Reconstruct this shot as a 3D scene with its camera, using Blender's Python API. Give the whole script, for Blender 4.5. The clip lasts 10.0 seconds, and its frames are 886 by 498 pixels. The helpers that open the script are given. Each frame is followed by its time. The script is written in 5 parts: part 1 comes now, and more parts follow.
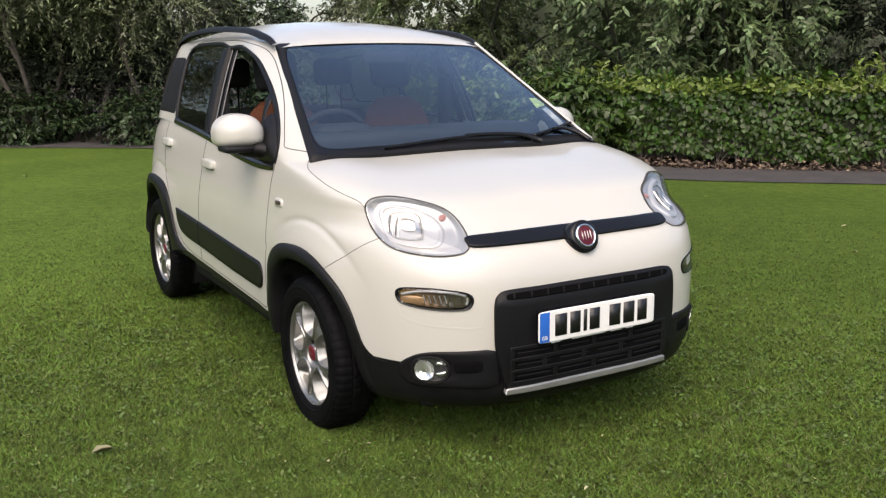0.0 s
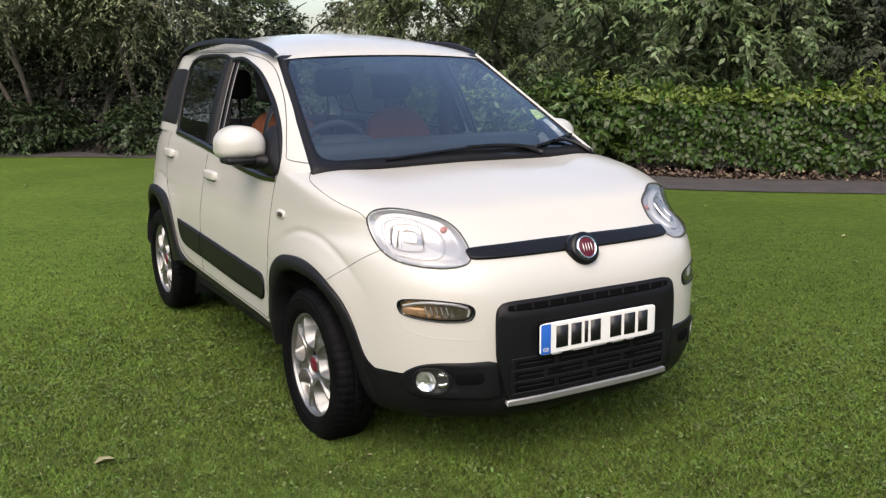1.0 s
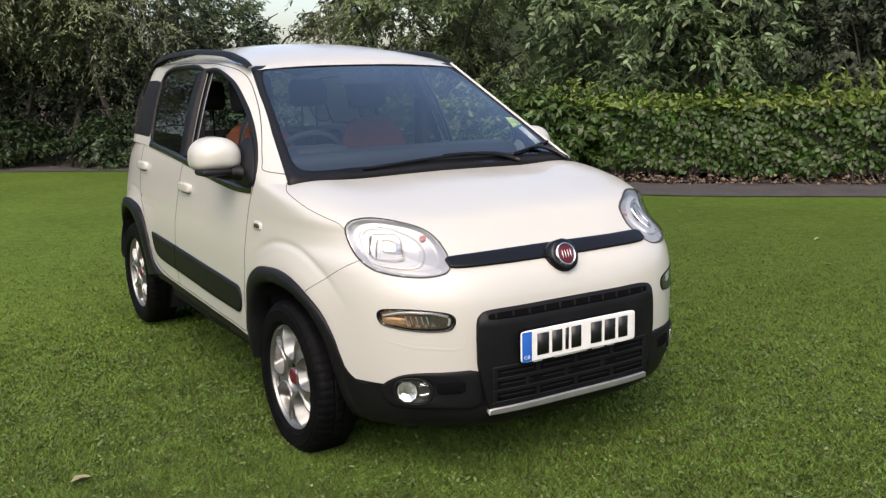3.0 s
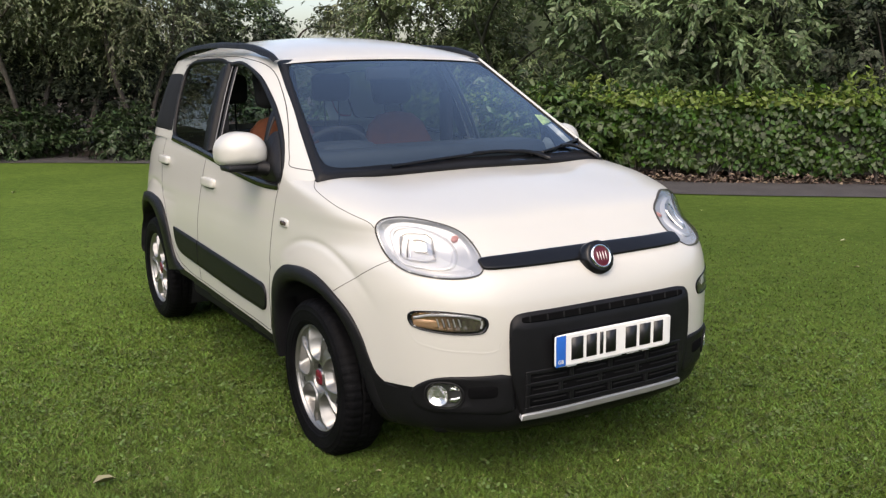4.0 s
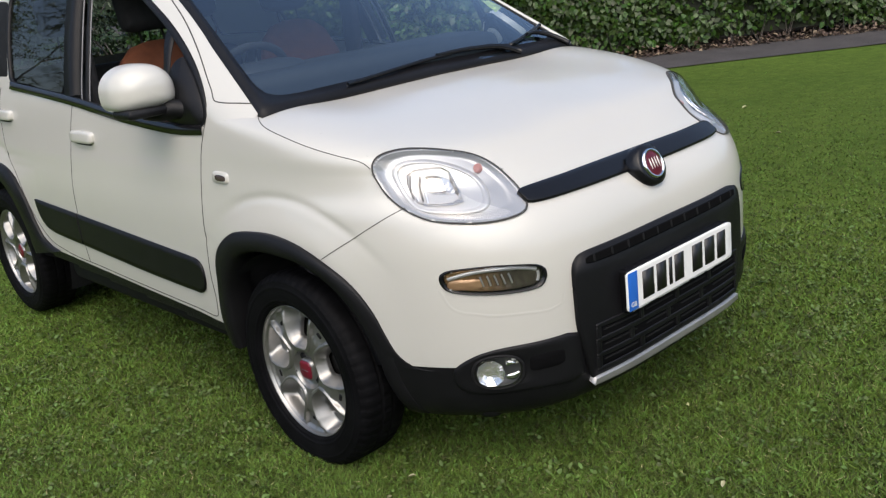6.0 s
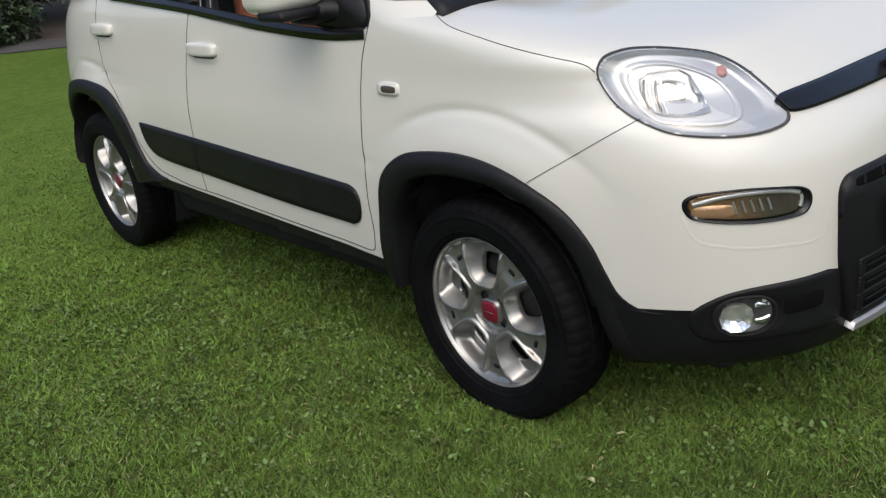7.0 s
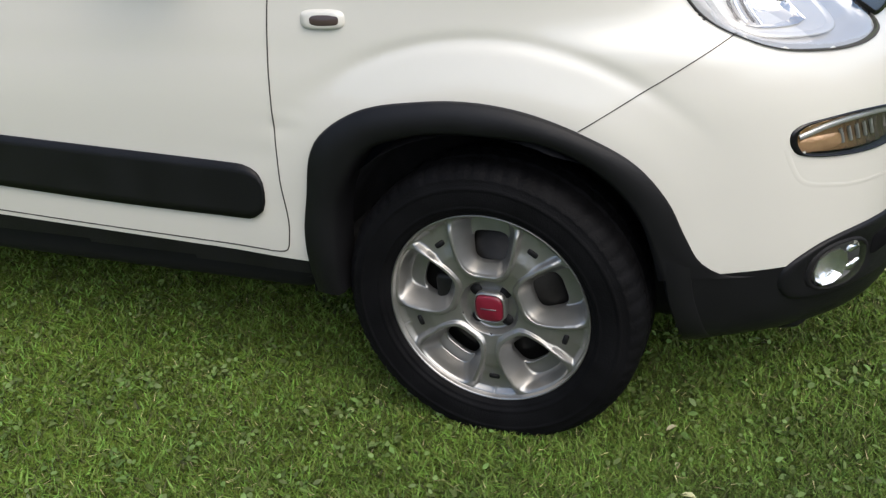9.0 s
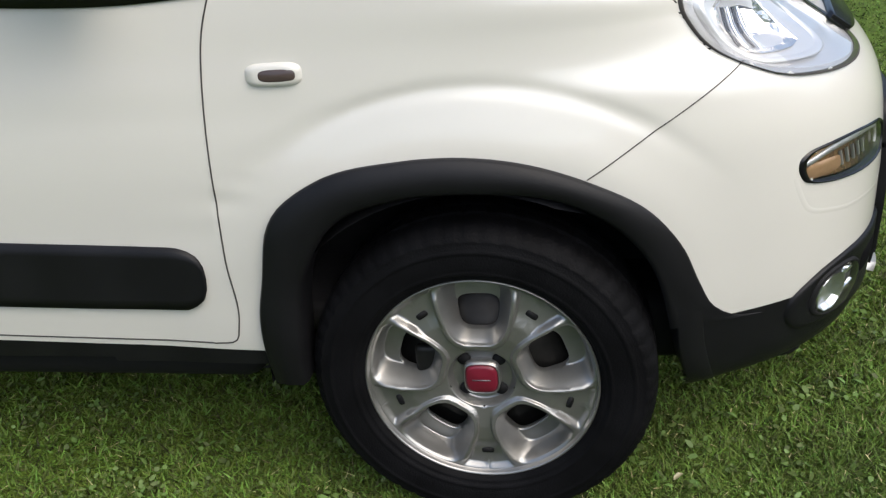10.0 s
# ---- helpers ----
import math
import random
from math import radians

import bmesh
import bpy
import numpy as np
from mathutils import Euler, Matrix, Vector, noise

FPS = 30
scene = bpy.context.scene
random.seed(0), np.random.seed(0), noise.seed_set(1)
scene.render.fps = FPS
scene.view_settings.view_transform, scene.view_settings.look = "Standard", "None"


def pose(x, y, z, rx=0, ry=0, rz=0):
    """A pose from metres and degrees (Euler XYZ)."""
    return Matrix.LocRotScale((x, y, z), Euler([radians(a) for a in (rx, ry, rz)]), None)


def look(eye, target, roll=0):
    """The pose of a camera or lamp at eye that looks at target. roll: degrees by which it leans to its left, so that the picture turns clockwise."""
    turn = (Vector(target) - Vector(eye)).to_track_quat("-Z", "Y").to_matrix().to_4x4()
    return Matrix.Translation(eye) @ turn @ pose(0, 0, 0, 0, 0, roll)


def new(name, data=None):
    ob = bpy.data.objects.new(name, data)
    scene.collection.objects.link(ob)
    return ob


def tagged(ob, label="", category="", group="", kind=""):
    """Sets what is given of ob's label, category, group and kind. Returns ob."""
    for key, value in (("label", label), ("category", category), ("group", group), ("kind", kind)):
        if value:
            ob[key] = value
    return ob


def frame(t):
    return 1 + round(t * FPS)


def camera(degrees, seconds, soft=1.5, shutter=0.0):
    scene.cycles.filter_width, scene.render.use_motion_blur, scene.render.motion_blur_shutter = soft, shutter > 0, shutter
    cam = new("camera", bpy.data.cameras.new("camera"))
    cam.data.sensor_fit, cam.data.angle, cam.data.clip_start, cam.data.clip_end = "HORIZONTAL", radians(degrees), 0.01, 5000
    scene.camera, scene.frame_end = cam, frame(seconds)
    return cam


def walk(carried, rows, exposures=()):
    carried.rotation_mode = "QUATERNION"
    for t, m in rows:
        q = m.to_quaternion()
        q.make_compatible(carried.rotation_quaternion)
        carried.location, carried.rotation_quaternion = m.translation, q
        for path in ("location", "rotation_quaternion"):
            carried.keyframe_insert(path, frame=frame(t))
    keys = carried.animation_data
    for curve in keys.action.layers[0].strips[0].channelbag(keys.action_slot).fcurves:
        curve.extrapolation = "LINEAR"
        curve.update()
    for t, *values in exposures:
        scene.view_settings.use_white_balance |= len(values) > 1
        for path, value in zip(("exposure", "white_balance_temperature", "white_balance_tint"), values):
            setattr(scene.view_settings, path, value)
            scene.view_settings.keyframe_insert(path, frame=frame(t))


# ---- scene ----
cam = camera(51.3, 10.0, soft=1.3)
PATH = [
    (0, (-2.052, -3.234, 1.396), (-1.071, -1.539, 0.992), -0.7),
    (0.5, (-2.055, -3.237, 1.4), (-1.07, -1.539, 1.017), -0.4),
    (1, (-2.063, -3.24, 1.41), (-1.079, -1.542, 1.024), -0.7),
    (1.5, (-2.052, -3.242, 1.412), (-1.073, -1.539, 1.036), -1.4),
    (2, (-2.063, -3.252, 1.41), (-1.074, -1.554, 1.038), -1.5),
    (2.5, (-2.057, -3.237, 1.398), (-1.038, -1.556, 1.028), -1.3),
    (2.7, (-2.059, -3.233, 1.407), (-1.025, -1.562, 1.038), -1.4),
    (3.8, (-2.088, -3.150, 1.405), (-1.0745, -1.468, 1.0445), -0.9),
    (4, (-2.086, -3.116, 1.413), (-1.077, -1.432, 1.035), -0.8),
    (4.5, (-1.994, -2.848, 1.359), (-0.98, -1.18, 0.923), -1.5),
    (5, (-1.915, -2.587, 1.375), (-0.849, -0.963, 0.901), -3.8),
    (5.2, (-1.919, -2.523, 1.377), (-0.817, -0.927, 0.889), -4.8),
    (6.3, (-2.165, -2.013, 1.360), (-0.874, -0.618, 0.738), -6.8),
    (6.5, (-2.183, -1.922, 1.345), (-0.932, -0.505, 0.692), -7.2),
    (7, (-2.192, -1.592, 1.28), (-1.014, -0.143, 0.566), -7.8),
    (7.5, (-2.208, -1.328, 1.291), (-0.969, 0.028, 0.5), -7.1),
    (8, (-2.299, -1.087, 1.259), (-0.897, 0.067, 0.42), -6.4),
    (8.5, (-2.362, -0.871, 1.245), (-0.819, 0.068, 0.385), -5.5),
    (9, (-2.213, -0.58, 1.179), (-0.584, 0.172, 0.296), -5.5),
    (9.5, (-2.094, -0.417, 1.198), (-0.414, 0.141, 0.266), -5.9),
    (10, (-2.08, -0.218, 1.212), (-0.332, 0.131, 0.305), -5.9),
]
walk(cam, [(t, look(eye, target, roll)) for t, eye, target, roll in PATH], exposures=[(0, 1.00, 7100, 14), (2.5, 0.98, 7100, 14), (4, 0.95, 7050, 14), (5, 0.90, 6700, 12), (6.5, 0.70, 6550, 10), (7.5, 0.76, 6500, 9), (8.5, 0.97, 6500, 9), (9.5, 1.00, 6500, 9), (10, 1.04, 6500, 9)])

# ---- world and sun ----
world = bpy.data.worlds.new("sky")
scene.world = world
world.use_nodes = True
wn = world.node_tree
sky = wn.nodes.new("ShaderNodeTexSky")
sky.sky_type = "NISHITA"
sky.sun_disc = False
sky.sun_elevation = radians(52)
sky.sun_rotation = radians(221)
sky.air_density, sky.dust_density, sky.ozone_density = 1.0, 3.0, 1.0
wn.nodes["Background"].inputs[1].default_value = 0.138
wn.links.new(sky.outputs[0], wn.nodes["Background"].inputs[0])
sun_data = bpy.data.lights.new("sun", "SUN")
sun_data.energy, sun_data.angle, sun_data.color = 1.33, radians(80), (1.0, 0.945, 0.86)
sun = new("sun", sun_data)
sun.matrix_world = look((-3.9, -4.4, 7.6), (0, 0.0, 0))


# ---- materials ----
def material(name, colour, rough=0.5, metal=0.0, spots=0.0, spot_size=8.0, bump=0.0, bump_size=60.0, coat=0.0, spec=0.5,
             island=0.0, random_ob=0.0, through_light=0.0):
    m = bpy.data.materials.new(name)
    m.use_nodes = True
    nt = m.node_tree
    b = nt.nodes["Principled BSDF"]
    b.inputs["Base Color"].default_value = (*colour, 1)
    b.inputs["Roughness"].default_value = rough
    b.inputs["Metallic"].default_value = metal
    b.inputs["Coat Weight"].default_value = coat
    b.inputs["Coat Roughness"].default_value = 0.04
    b.inputs["Specular IOR Level"].default_value = spec
    co = nt.nodes.new("ShaderNodeTexCoord")
    last = None
    if spots:
        n = nt.nodes.new("ShaderNodeTexNoise")
        n.inputs["Scale"].default_value, n.inputs["Detail"].default_value = spot_size, 5
        nt.links.new(co.outputs["Object"], n.inputs["Vector"])
        r = nt.nodes.new("ShaderNodeMapRange")
        r.inputs[1].default_value, r.inputs[2].default_value = 0.3, 0.7
        r.inputs[3].default_value, r.inputs[4].default_value = 1 - spots, 1 + spots
        nt.links.new(n.outputs["Fac"], r.inputs[0])
        mul = nt.nodes.new("ShaderNodeMix")
        mul.data_type, mul.blend_type = "RGBA", "MULTIPLY"
        mul.inputs[0].default_value = 1.0
        mul.inputs[6].default_value = (*colour, 1)
        nt.links.new(r.outputs[0], mul.inputs[7])
        last = mul.outputs[2]
    for weight, kind in ((island, "geo"), (random_ob, "ob")):
        if not weight:
            continue
        src = nt.nodes.new("ShaderNodeNewGeometry" if kind == "geo" else "ShaderNodeObjectInfo")
        out = src.outputs["Random Per Island" if kind == "geo" else "Random"]
        hsv = nt.nodes.new("ShaderNodeHueSaturation")
        for k, (lo, hi) in {"Value": (1 - weight, 1 + weight), "Hue": (0.5 - 0.05 * weight, 0.5 + 0.035 * weight)}.items():
            r = nt.nodes.new("ShaderNodeMapRange")
            r.inputs[3].default_value, r.inputs[4].default_value = lo, hi
            nt.links.new(out, r.inputs[0])
            nt.links.new(r.outputs[0], hsv.inputs[k])
        hsv.inputs["Color"].default_value = (*colour, 1)
        if last:
            nt.links.new(last, hsv.inputs["Color"])
        last = hsv.outputs[0]
    if last:
        nt.links.new(last, b.inputs["Base Color"])
    if through_light:
        tr, mx = nt.nodes.new("ShaderNodeBsdfTranslucent"), nt.nodes.new("ShaderNodeMixShader")
        tr.inputs[0].default_value = (*colour, 1)
        if last:
            nt.links.new(last, tr.inputs[0])
        mx.inputs[0].default_value = through_light
        nt.links.new(b.outputs[0], mx.inputs[1])
        nt.links.new(tr.outputs[0], mx.inputs[2])
        nt.links.new(mx.outputs[0], nt.nodes["Material Output"].inputs[0])
    if bump:
        n = nt.nodes.new("ShaderNodeTexNoise")
        n.inputs["Scale"].default_value, n.inputs["Detail"].default_value = bump_size, 3
        nt.links.new(co.outputs["Object"], n.inputs["Vector"])
        bp = nt.nodes.new("ShaderNodeBump")
        bp.inputs["Strength"].default_value, bp.inputs["Distance"].default_value = bump, 0.01
        nt.links.new(n.outputs["Fac"], bp.inputs["Height"])
        nt.links.new(bp.outputs[0], b.inputs["Normal"])
    return m


def glass(name, tint, rough=0.0, gloss=1.0, base=0.07, power=4.5):
    """Thin glass: it lets light straight through, tinted, and mirrors by Fresnel."""
    m = bpy.data.materials.new(name)
    m.use_nodes = True
    nt = m.node_tree
    nt.nodes.remove(nt.nodes["Principled BSDF"])
    out = nt.nodes["Material Output"]
    t, g, mix, f, p, s = (nt.nodes.new("ShaderNode" + k) for k in ("BsdfTransparent", "BsdfGlossy", "MixShader", "LayerWeight", "Math", "MapRange"))
    t.inputs[0].default_value = (*tint, 1)
    g.inputs["Roughness"].default_value = rough
    g.inputs[0].default_value = (*((gloss,) * 3 if isinstance(gloss, float) else gloss), 1)
    f.inputs["Blend"].default_value = 0.5
    p.operation = "POWER"
    p.inputs[1].default_value = power
    s.inputs[3].default_value, s.inputs[4].default_value = base, 1.0
    nt.links.new(f.outputs["Facing"], p.inputs[0])
    nt.links.new(p.outputs[0], s.inputs[0])
    nt.links.new(s.outputs[0], mix.inputs[0])
    nt.links.new(t.outputs[0], mix.inputs[1])
    nt.links.new(g.outputs[0], mix.inputs[2])
    nt.links.new(mix.outputs[0], out.inputs[0])
    return m


PAINT = material("cream_white_paint", (0.515, 0.503, 0.461), 0.34, coat=0.8, spots=0.015, spot_size=3)
CLAD = material("black_grained_plastic", (0.0068, 0.0068, 0.0078), 0.42, spec=0.20, bump=0.15, bump_size=900, spots=0.25, spot_size=9)
GLOSS = material("gloss_black", (0.006, 0.006, 0.007), 0.22, spec=0.32)
DARK = material("black_parts_and_hole_shade", (0.008, 0.008, 0.0085), 0.7, spec=0.2)
LINER = material("black_felt_liner", (0.026, 0.026, 0.029), 0.9, spec=0.1, spots=0.3, spot_size=14)
# near-black for sheets that stand for the shade inside grille and pod openings
OPENING_SHADE = material("opening_shade", (0.0040, 0.0040, 0.0044), 0.9, spec=0.05)
SEAM = material("panel_gap", (0.038, 0.035, 0.031), 0.8)
RUBBER = material("tyre_rubber", (0.0042, 0.0042, 0.0048), 0.6, spec=0.06, spots=0.35, spot_size=14, bump=0.2, bump_size=300)
SILVER = material("silver_alloy_paint", (0.265, 0.262, 0.252), 0.33, metal=0.78, spots=0.12, spot_size=18, coat=0.3)
STEEL = material("dull_steel", (0.022, 0.021, 0.02), 0.5, metal=0.8, spots=0.3, spot_size=25)
CHROME = material("chrome", (0.82, 0.83, 0.85), 0.07, metal=1.0)
REFLECT = material("lamp_reflector", (0.76, 0.73, 0.69), 0.14, metal=0.95, bump=0.4, bump_size=55)
LAMPGREY = material("lamp_bezel", (0.48, 0.475, 0.47), 0.26, metal=0.45)
LAMPRIM = material("pale_lamp_rim", (0.55, 0.545, 0.535), 0.22, metal=0.4)
FOGWHITE = material("bright_lamp_bowl", (0.80, 0.80, 0.79), 0.14, metal=0.95, bump=0.15, bump_size=90)
LENSBROWN = material("smoky_lens", (0.055, 0.040, 0.036), 0.2)
MILKY = material("milky_lens", (0.36, 0.355, 0.34), 0.15, metal=0.3, coat=0.6)
SATIN = material("satin_silver_trim", (0.34, 0.34, 0.335), 0.35, metal=0.6, spots=0.1, spot_size=12)
RED = material("dark_red_enamel", (0.125, 0.009, 0.020), 0.3, spec=0.35)
AMBER = material("amber_to_clear_reflector", (0.6, 0.6, 0.6), 0.14, metal=0.6)
an = AMBER.node_tree
ac, asx, aab, arp, awv, abp = (an.nodes.new("ShaderNode" + k) for k in ("TexCoord", "SeparateXYZ", "Math", "ValToRGB", "TexWave", "Bump"))
aab.operation = "ABSOLUTE"
arp.color_ramp.elements[0].position, arp.color_ramp.elements[1].position = 0.54, 0.66
arp.color_ramp.elements[0].color, arp.color_ramp.elements[1].color = (0.110, 0.092, 0.078, 1), (0.46, 0.26, 0.12, 1)
awv.inputs["Scale"].default_value = 15
awv.inputs["Distortion"].default_value = 3.0
abp.inputs["Strength"].default_value, abp.inputs["Distance"].default_value = 0.4, 0.008
an.links.new(ac.outputs["Object"], asx.inputs[0])
an.links.new(asx.outputs[0], aab.inputs[0])
an.links.new(aab.outputs[0], arp.inputs[0])
an.links.new(arp.outputs[0], an.nodes["Principled BSDF"].inputs["Base Color"])
an.links.new(ac.outputs["Object"], awv.inputs["Vector"])
an.links.new(awv.outputs["Fac"], abp.inputs["Height"])
an.links.new(abp.outputs[0], an.nodes["Principled BSDF"].inputs["Normal"])
BULB = material("pale_orange_bowl", (0.44, 0.27, 0.15), 0.2, metal=0.45, bump=0.3, bump_size=60)
PINK = material("pale_pink_bulb", (0.42, 0.20, 0.17), 0.3)
MAROON = material("maroon_enamel", (0.085, 0.007, 0.016), 0.3, spec=0.4)
PLATE = material("plate_white", (0.80, 0.80, 0.78), 0.35, spots=0.03, spot_size=30)
PLATEINK = material("plate_black", (0.012, 0.012, 0.013), 0.4)
PLATEBLUE = material("plate_blue", (0.02, 0.13, 0.52), 0.35)
LETTER = material("pale_print", (0.7, 0.7, 0.66), 0.5)
ORANGE = material("rust_orange_fabric", (0.145, 0.043, 0.015), 0.85, spots=0.15, spot_size=40, bump=0.3, bump_size=400)
FABRIC = material("black_fabric", (0.02, 0.02, 0.022), 0.9, spots=0.2, spot_size=30)
TRIM = material("grey_interior_plastic", (0.018, 0.019, 0.021), 0.6, spots=0.15, spot_size=12)
NOTE = material("yellow_sticker", (0.50, 0.56, 0.16), 0.6, spots=0.45, spot_size=60)
TAIL = material("red_lens", (0.25, 0.012, 0.01), 0.15, coat=0.8)
SCREEN = glass("windscreen_glass", (0.76, 0.86, 0.90), gloss=(0.84, 0.94, 1.0), base=0.03, power=2.25)
CHANNEL = material("grey_window_channel", (0.13, 0.13, 0.135), 0.4, metal=0.5)
TINT = glass("side_glass", (0.44, 0.48, 0.46), gloss=0.5, base=0.05)
CLEAR = glass("clear_lens", (0.95, 0.96, 0.97))


# ---- mesh helpers ----
def spl(xs, ys, x):
    """Smooth curve through the points, by cubic Hermite pieces."""
    xs, ys, x = np.asarray(xs, float), np.asarray(ys, float), np.asarray(x, float)
    d = np.gradient(ys, xs)
    x = np.clip(x, xs[0], xs[-1])
    i = np.clip(np.searchsorted(xs, x, side="right") - 1, 0, len(xs) - 2)
    h = xs[i + 1] - xs[i]
    t = (x - xs[i]) / h
    return ((1 + 2 * t) * (1 - t) ** 2 * ys[i] + t * (1 - t) ** 2 * h * d[i]
            + t * t * (3 - 2 * t) * ys[i + 1] + t * t * (t - 1) * h * d[i + 1])


def closed(points, count):
    """A smooth closed outline through the points, as count places."""
    p = np.asarray(points, float)
    k, out = len(p), []
    for j in range(k):
        a, b, c, d = p[j - 1], p[j], p[(j + 1) % k], p[(j + 2) % k]
        for t in np.linspace(0, 1, 24, endpoint=False):
            out.append(0.5 * (2 * b + (c - a) * t + (2 * a - 5 * b + 4 * c - d) * t * t + (3 * b - a - 3 * c + d) * t ** 3))
    out = np.array(out + out[:1])
    s = np.r_[0, np.cumsum(np.linalg.norm(np.diff(out, axis=0), axis=1))]
    at = np.linspace(0, s[-1], count, endpoint=False)
    return np.stack([np.interp(at, s, out[:, i]) for i in range(out.shape[1])], 1)


def rounded(a, b, n=4.0, count=64, cx=0.0, cz=0.0):
    t = np.linspace(0, 2 * np.pi, count, endpoint=False)
    c, s = np.cos(t), np.sin(t)
    return np.stack([cx + a * np.sign(c) * np.abs(c) ** (2 / n), cz + b * np.sign(s) * np.abs(s) ** (2 / n)], 1)


def open_curve(points, count):
    p = np.asarray(points, float)
    s = np.r_[0, np.cumsum(np.linalg.norm(np.diff(p, axis=0), axis=1))]
    at = np.linspace(0, s[-1], count)
    return np.stack([spl(s, p[:, i], at) for i in range(p.shape[1])], 1)


def mesh_of(verts, faces, smooth=True):
    me = bpy.data.meshes.new("mesh")
    me.from_pydata([tuple(map(float, v)) for v in verts], [], [tuple(map(int, f)) for f in faces])
    me.update()
    if smooth:
        me.polygons.foreach_set("use_smooth", [True] * len(me.polygons))
    return me


def sheet(P, around=False, flip=False):
    """Verts and faces of a grid of places P[i, j]; around: i closes on itself."""
    ni, nj = P.shape[:2]
    faces = []
    for i in range(ni if around else ni - 1):
        k = (i + 1) % ni
        for j in range(nj - 1):
            f = (i * nj + j, k * nj + j, k * nj + j + 1, i * nj + j + 1)
            faces.append(f[::-1] if flip else f)
    return P.reshape(-1, 3), faces


def joined(*pieces):
    verts, faces = [], []
    for v, f in pieces:
        k = len(verts)
        verts += [tuple(p) for p in v]
        faces += [tuple(i + k for i in q) for q in f]
    return verts, faces


LEFT = 1.03  # the left half is a touch wider


def mirrored(vf):
    v, f = vf
    return [(-p[0] * LEFT, p[1], p[2]) for p in v], [tuple(reversed(q)) for q in f]


def box(x0, x1, y0, y1, z0, z1, r=0.0):
    """A block with chamfered edges."""
    c = np.array([(x0 + x1) / 2, (y0 + y1) / 2, (z0 + z1) / 2])
    h = np.array([x1 - x0, y1 - y0, z1 - z0]) / 2
    r = min(r, *(h * 0.9)) if r else 0
    bm = bmesh.new()
    bmesh.ops.create_cube(bm, size=2)
    for v in bm.verts:
        v.co = Vector([v.co[i] * h[i] for i in range(3)])
    if r:
        bmesh.ops.bevel(bm, geom=bm.edges[:], offset=r, segments=3, affect="EDGES", profile=0.5)
    bm.verts.index_update()
    out = [tuple(np.array(v.co) + c) for v in bm.verts], [tuple(v.index for v in f.verts) for f in bm.faces]
    bm.free()
    return out


def tube(points, radii, sides=8, caps=True):
    p = np.asarray(points, float)
    radii = np.broadcast_to(np.asarray(radii, float), (len(p),))
    t = np.gradient(p, axis=0)
    t /= np.linalg.norm(t, axis=1)[:, None] + 1e-12
    ref = np.array([0, 0, 1.0]) if abs(t[0][2]) < 0.9 else np.array([1.0, 0, 0])
    rings = []
    for q, d, r in zip(p, t, radii):
        a = np.cross(d, ref)
        a /= np.linalg.norm(a) + 1e-12
        b = np.cross(d, a)
        ref = np.cross(a, d)
        w = np.linspace(0, 2 * np.pi, sides, endpoint=False)
        rings.append(q + r * (np.cos(w)[:, None] * a + np.sin(w)[:, None] * b))
    P = np.array(rings).transpose(1, 0, 2)
    v, f = sheet(P, around=True)
    if caps:
        n = len(p)
        f = f + [tuple(i * n for i in range(sides)), tuple(i * n + n - 1 for i in reversed(range(sides)))]
    return [tuple(x) for x in v], f


def lathe(profile, axis_x=True, sides=64):
    """Turn (offset along x, radius) round the x axis."""
    w = np.linspace(0, 2 * np.pi, sides, endpoint=False)
    P = np.array([[(o, r * np.cos(a), r * np.sin(a)) for o, r in profile] for a in w])
    return sheet(P, around=True)


def part(name, vf, mat, parent=None, label="", smooth=True):
    """One mesh object; under a parent whose own place is undone, so that verts are in the world."""
    me = vf if isinstance(vf, bpy.types.Mesh) else mesh_of(*vf, smooth=smooth)
    if mat:
        me.materials.clear()
        me.materials.append(mat)
    ob = new(name, me)
    if parent is not None:
        ob.parent = parent
        if parent.type == "EMPTY":
            ob.matrix_parent_inverse = Matrix.Translation(-parent.location)
    if label:
        ob["label"] = label
    return ob


def thing(name, at, label, category, group="", kind=""):
    e = new(name)
    e.location = at
    e.empty_display_size = 0.1
    return tagged(e, label, category, group, kind)


# ---- the car: its shell ----
WHEEL_F, WHEEL_R = (-0.002, 0.280), (2.30, 0.303)
PV = np.linspace(0, 1, 16)
P_Y = [-0.60, -0.69, -0.735, -0.742, -0.742, -0.736, -0.722, -0.692, -0.640, -0.577, -0.510, -0.415, -0.17, 0.18, 0.33, 0.44]
P_Z = [0.17, 0.20, 0.25, 0.36, 0.50, 0.60, 0.675, 0.732, 0.776, 0.820, 0.868, 0.918, 0.966, 1.012, 1.06, 1.16]
P_W = [0.69, 0.745, 0.775, 0.797, 0.803, 0.803, 0.801, 0.796, 0.790, 0.785, 0.778, 0.772, 0.765, 0.756, 0.742, 0.712]
P_N = [3.4, 3.5, 3.6, 3.7, 3.75, 3.8, 3.85, 3.95, 4.15, 4.05, 4.5, 5.5, 7.0, 6.6, 5.5, 4.5]
P_R = [2.80, 2.86, 2.91, 2.93, 2.935, 2.95, 2.955, 2.96, 2.96, 2.955, 2.94, 2.92, 2.895, 2.855, 2.80, 2.72]
MID_F, MID_R = 0.55, 1.8


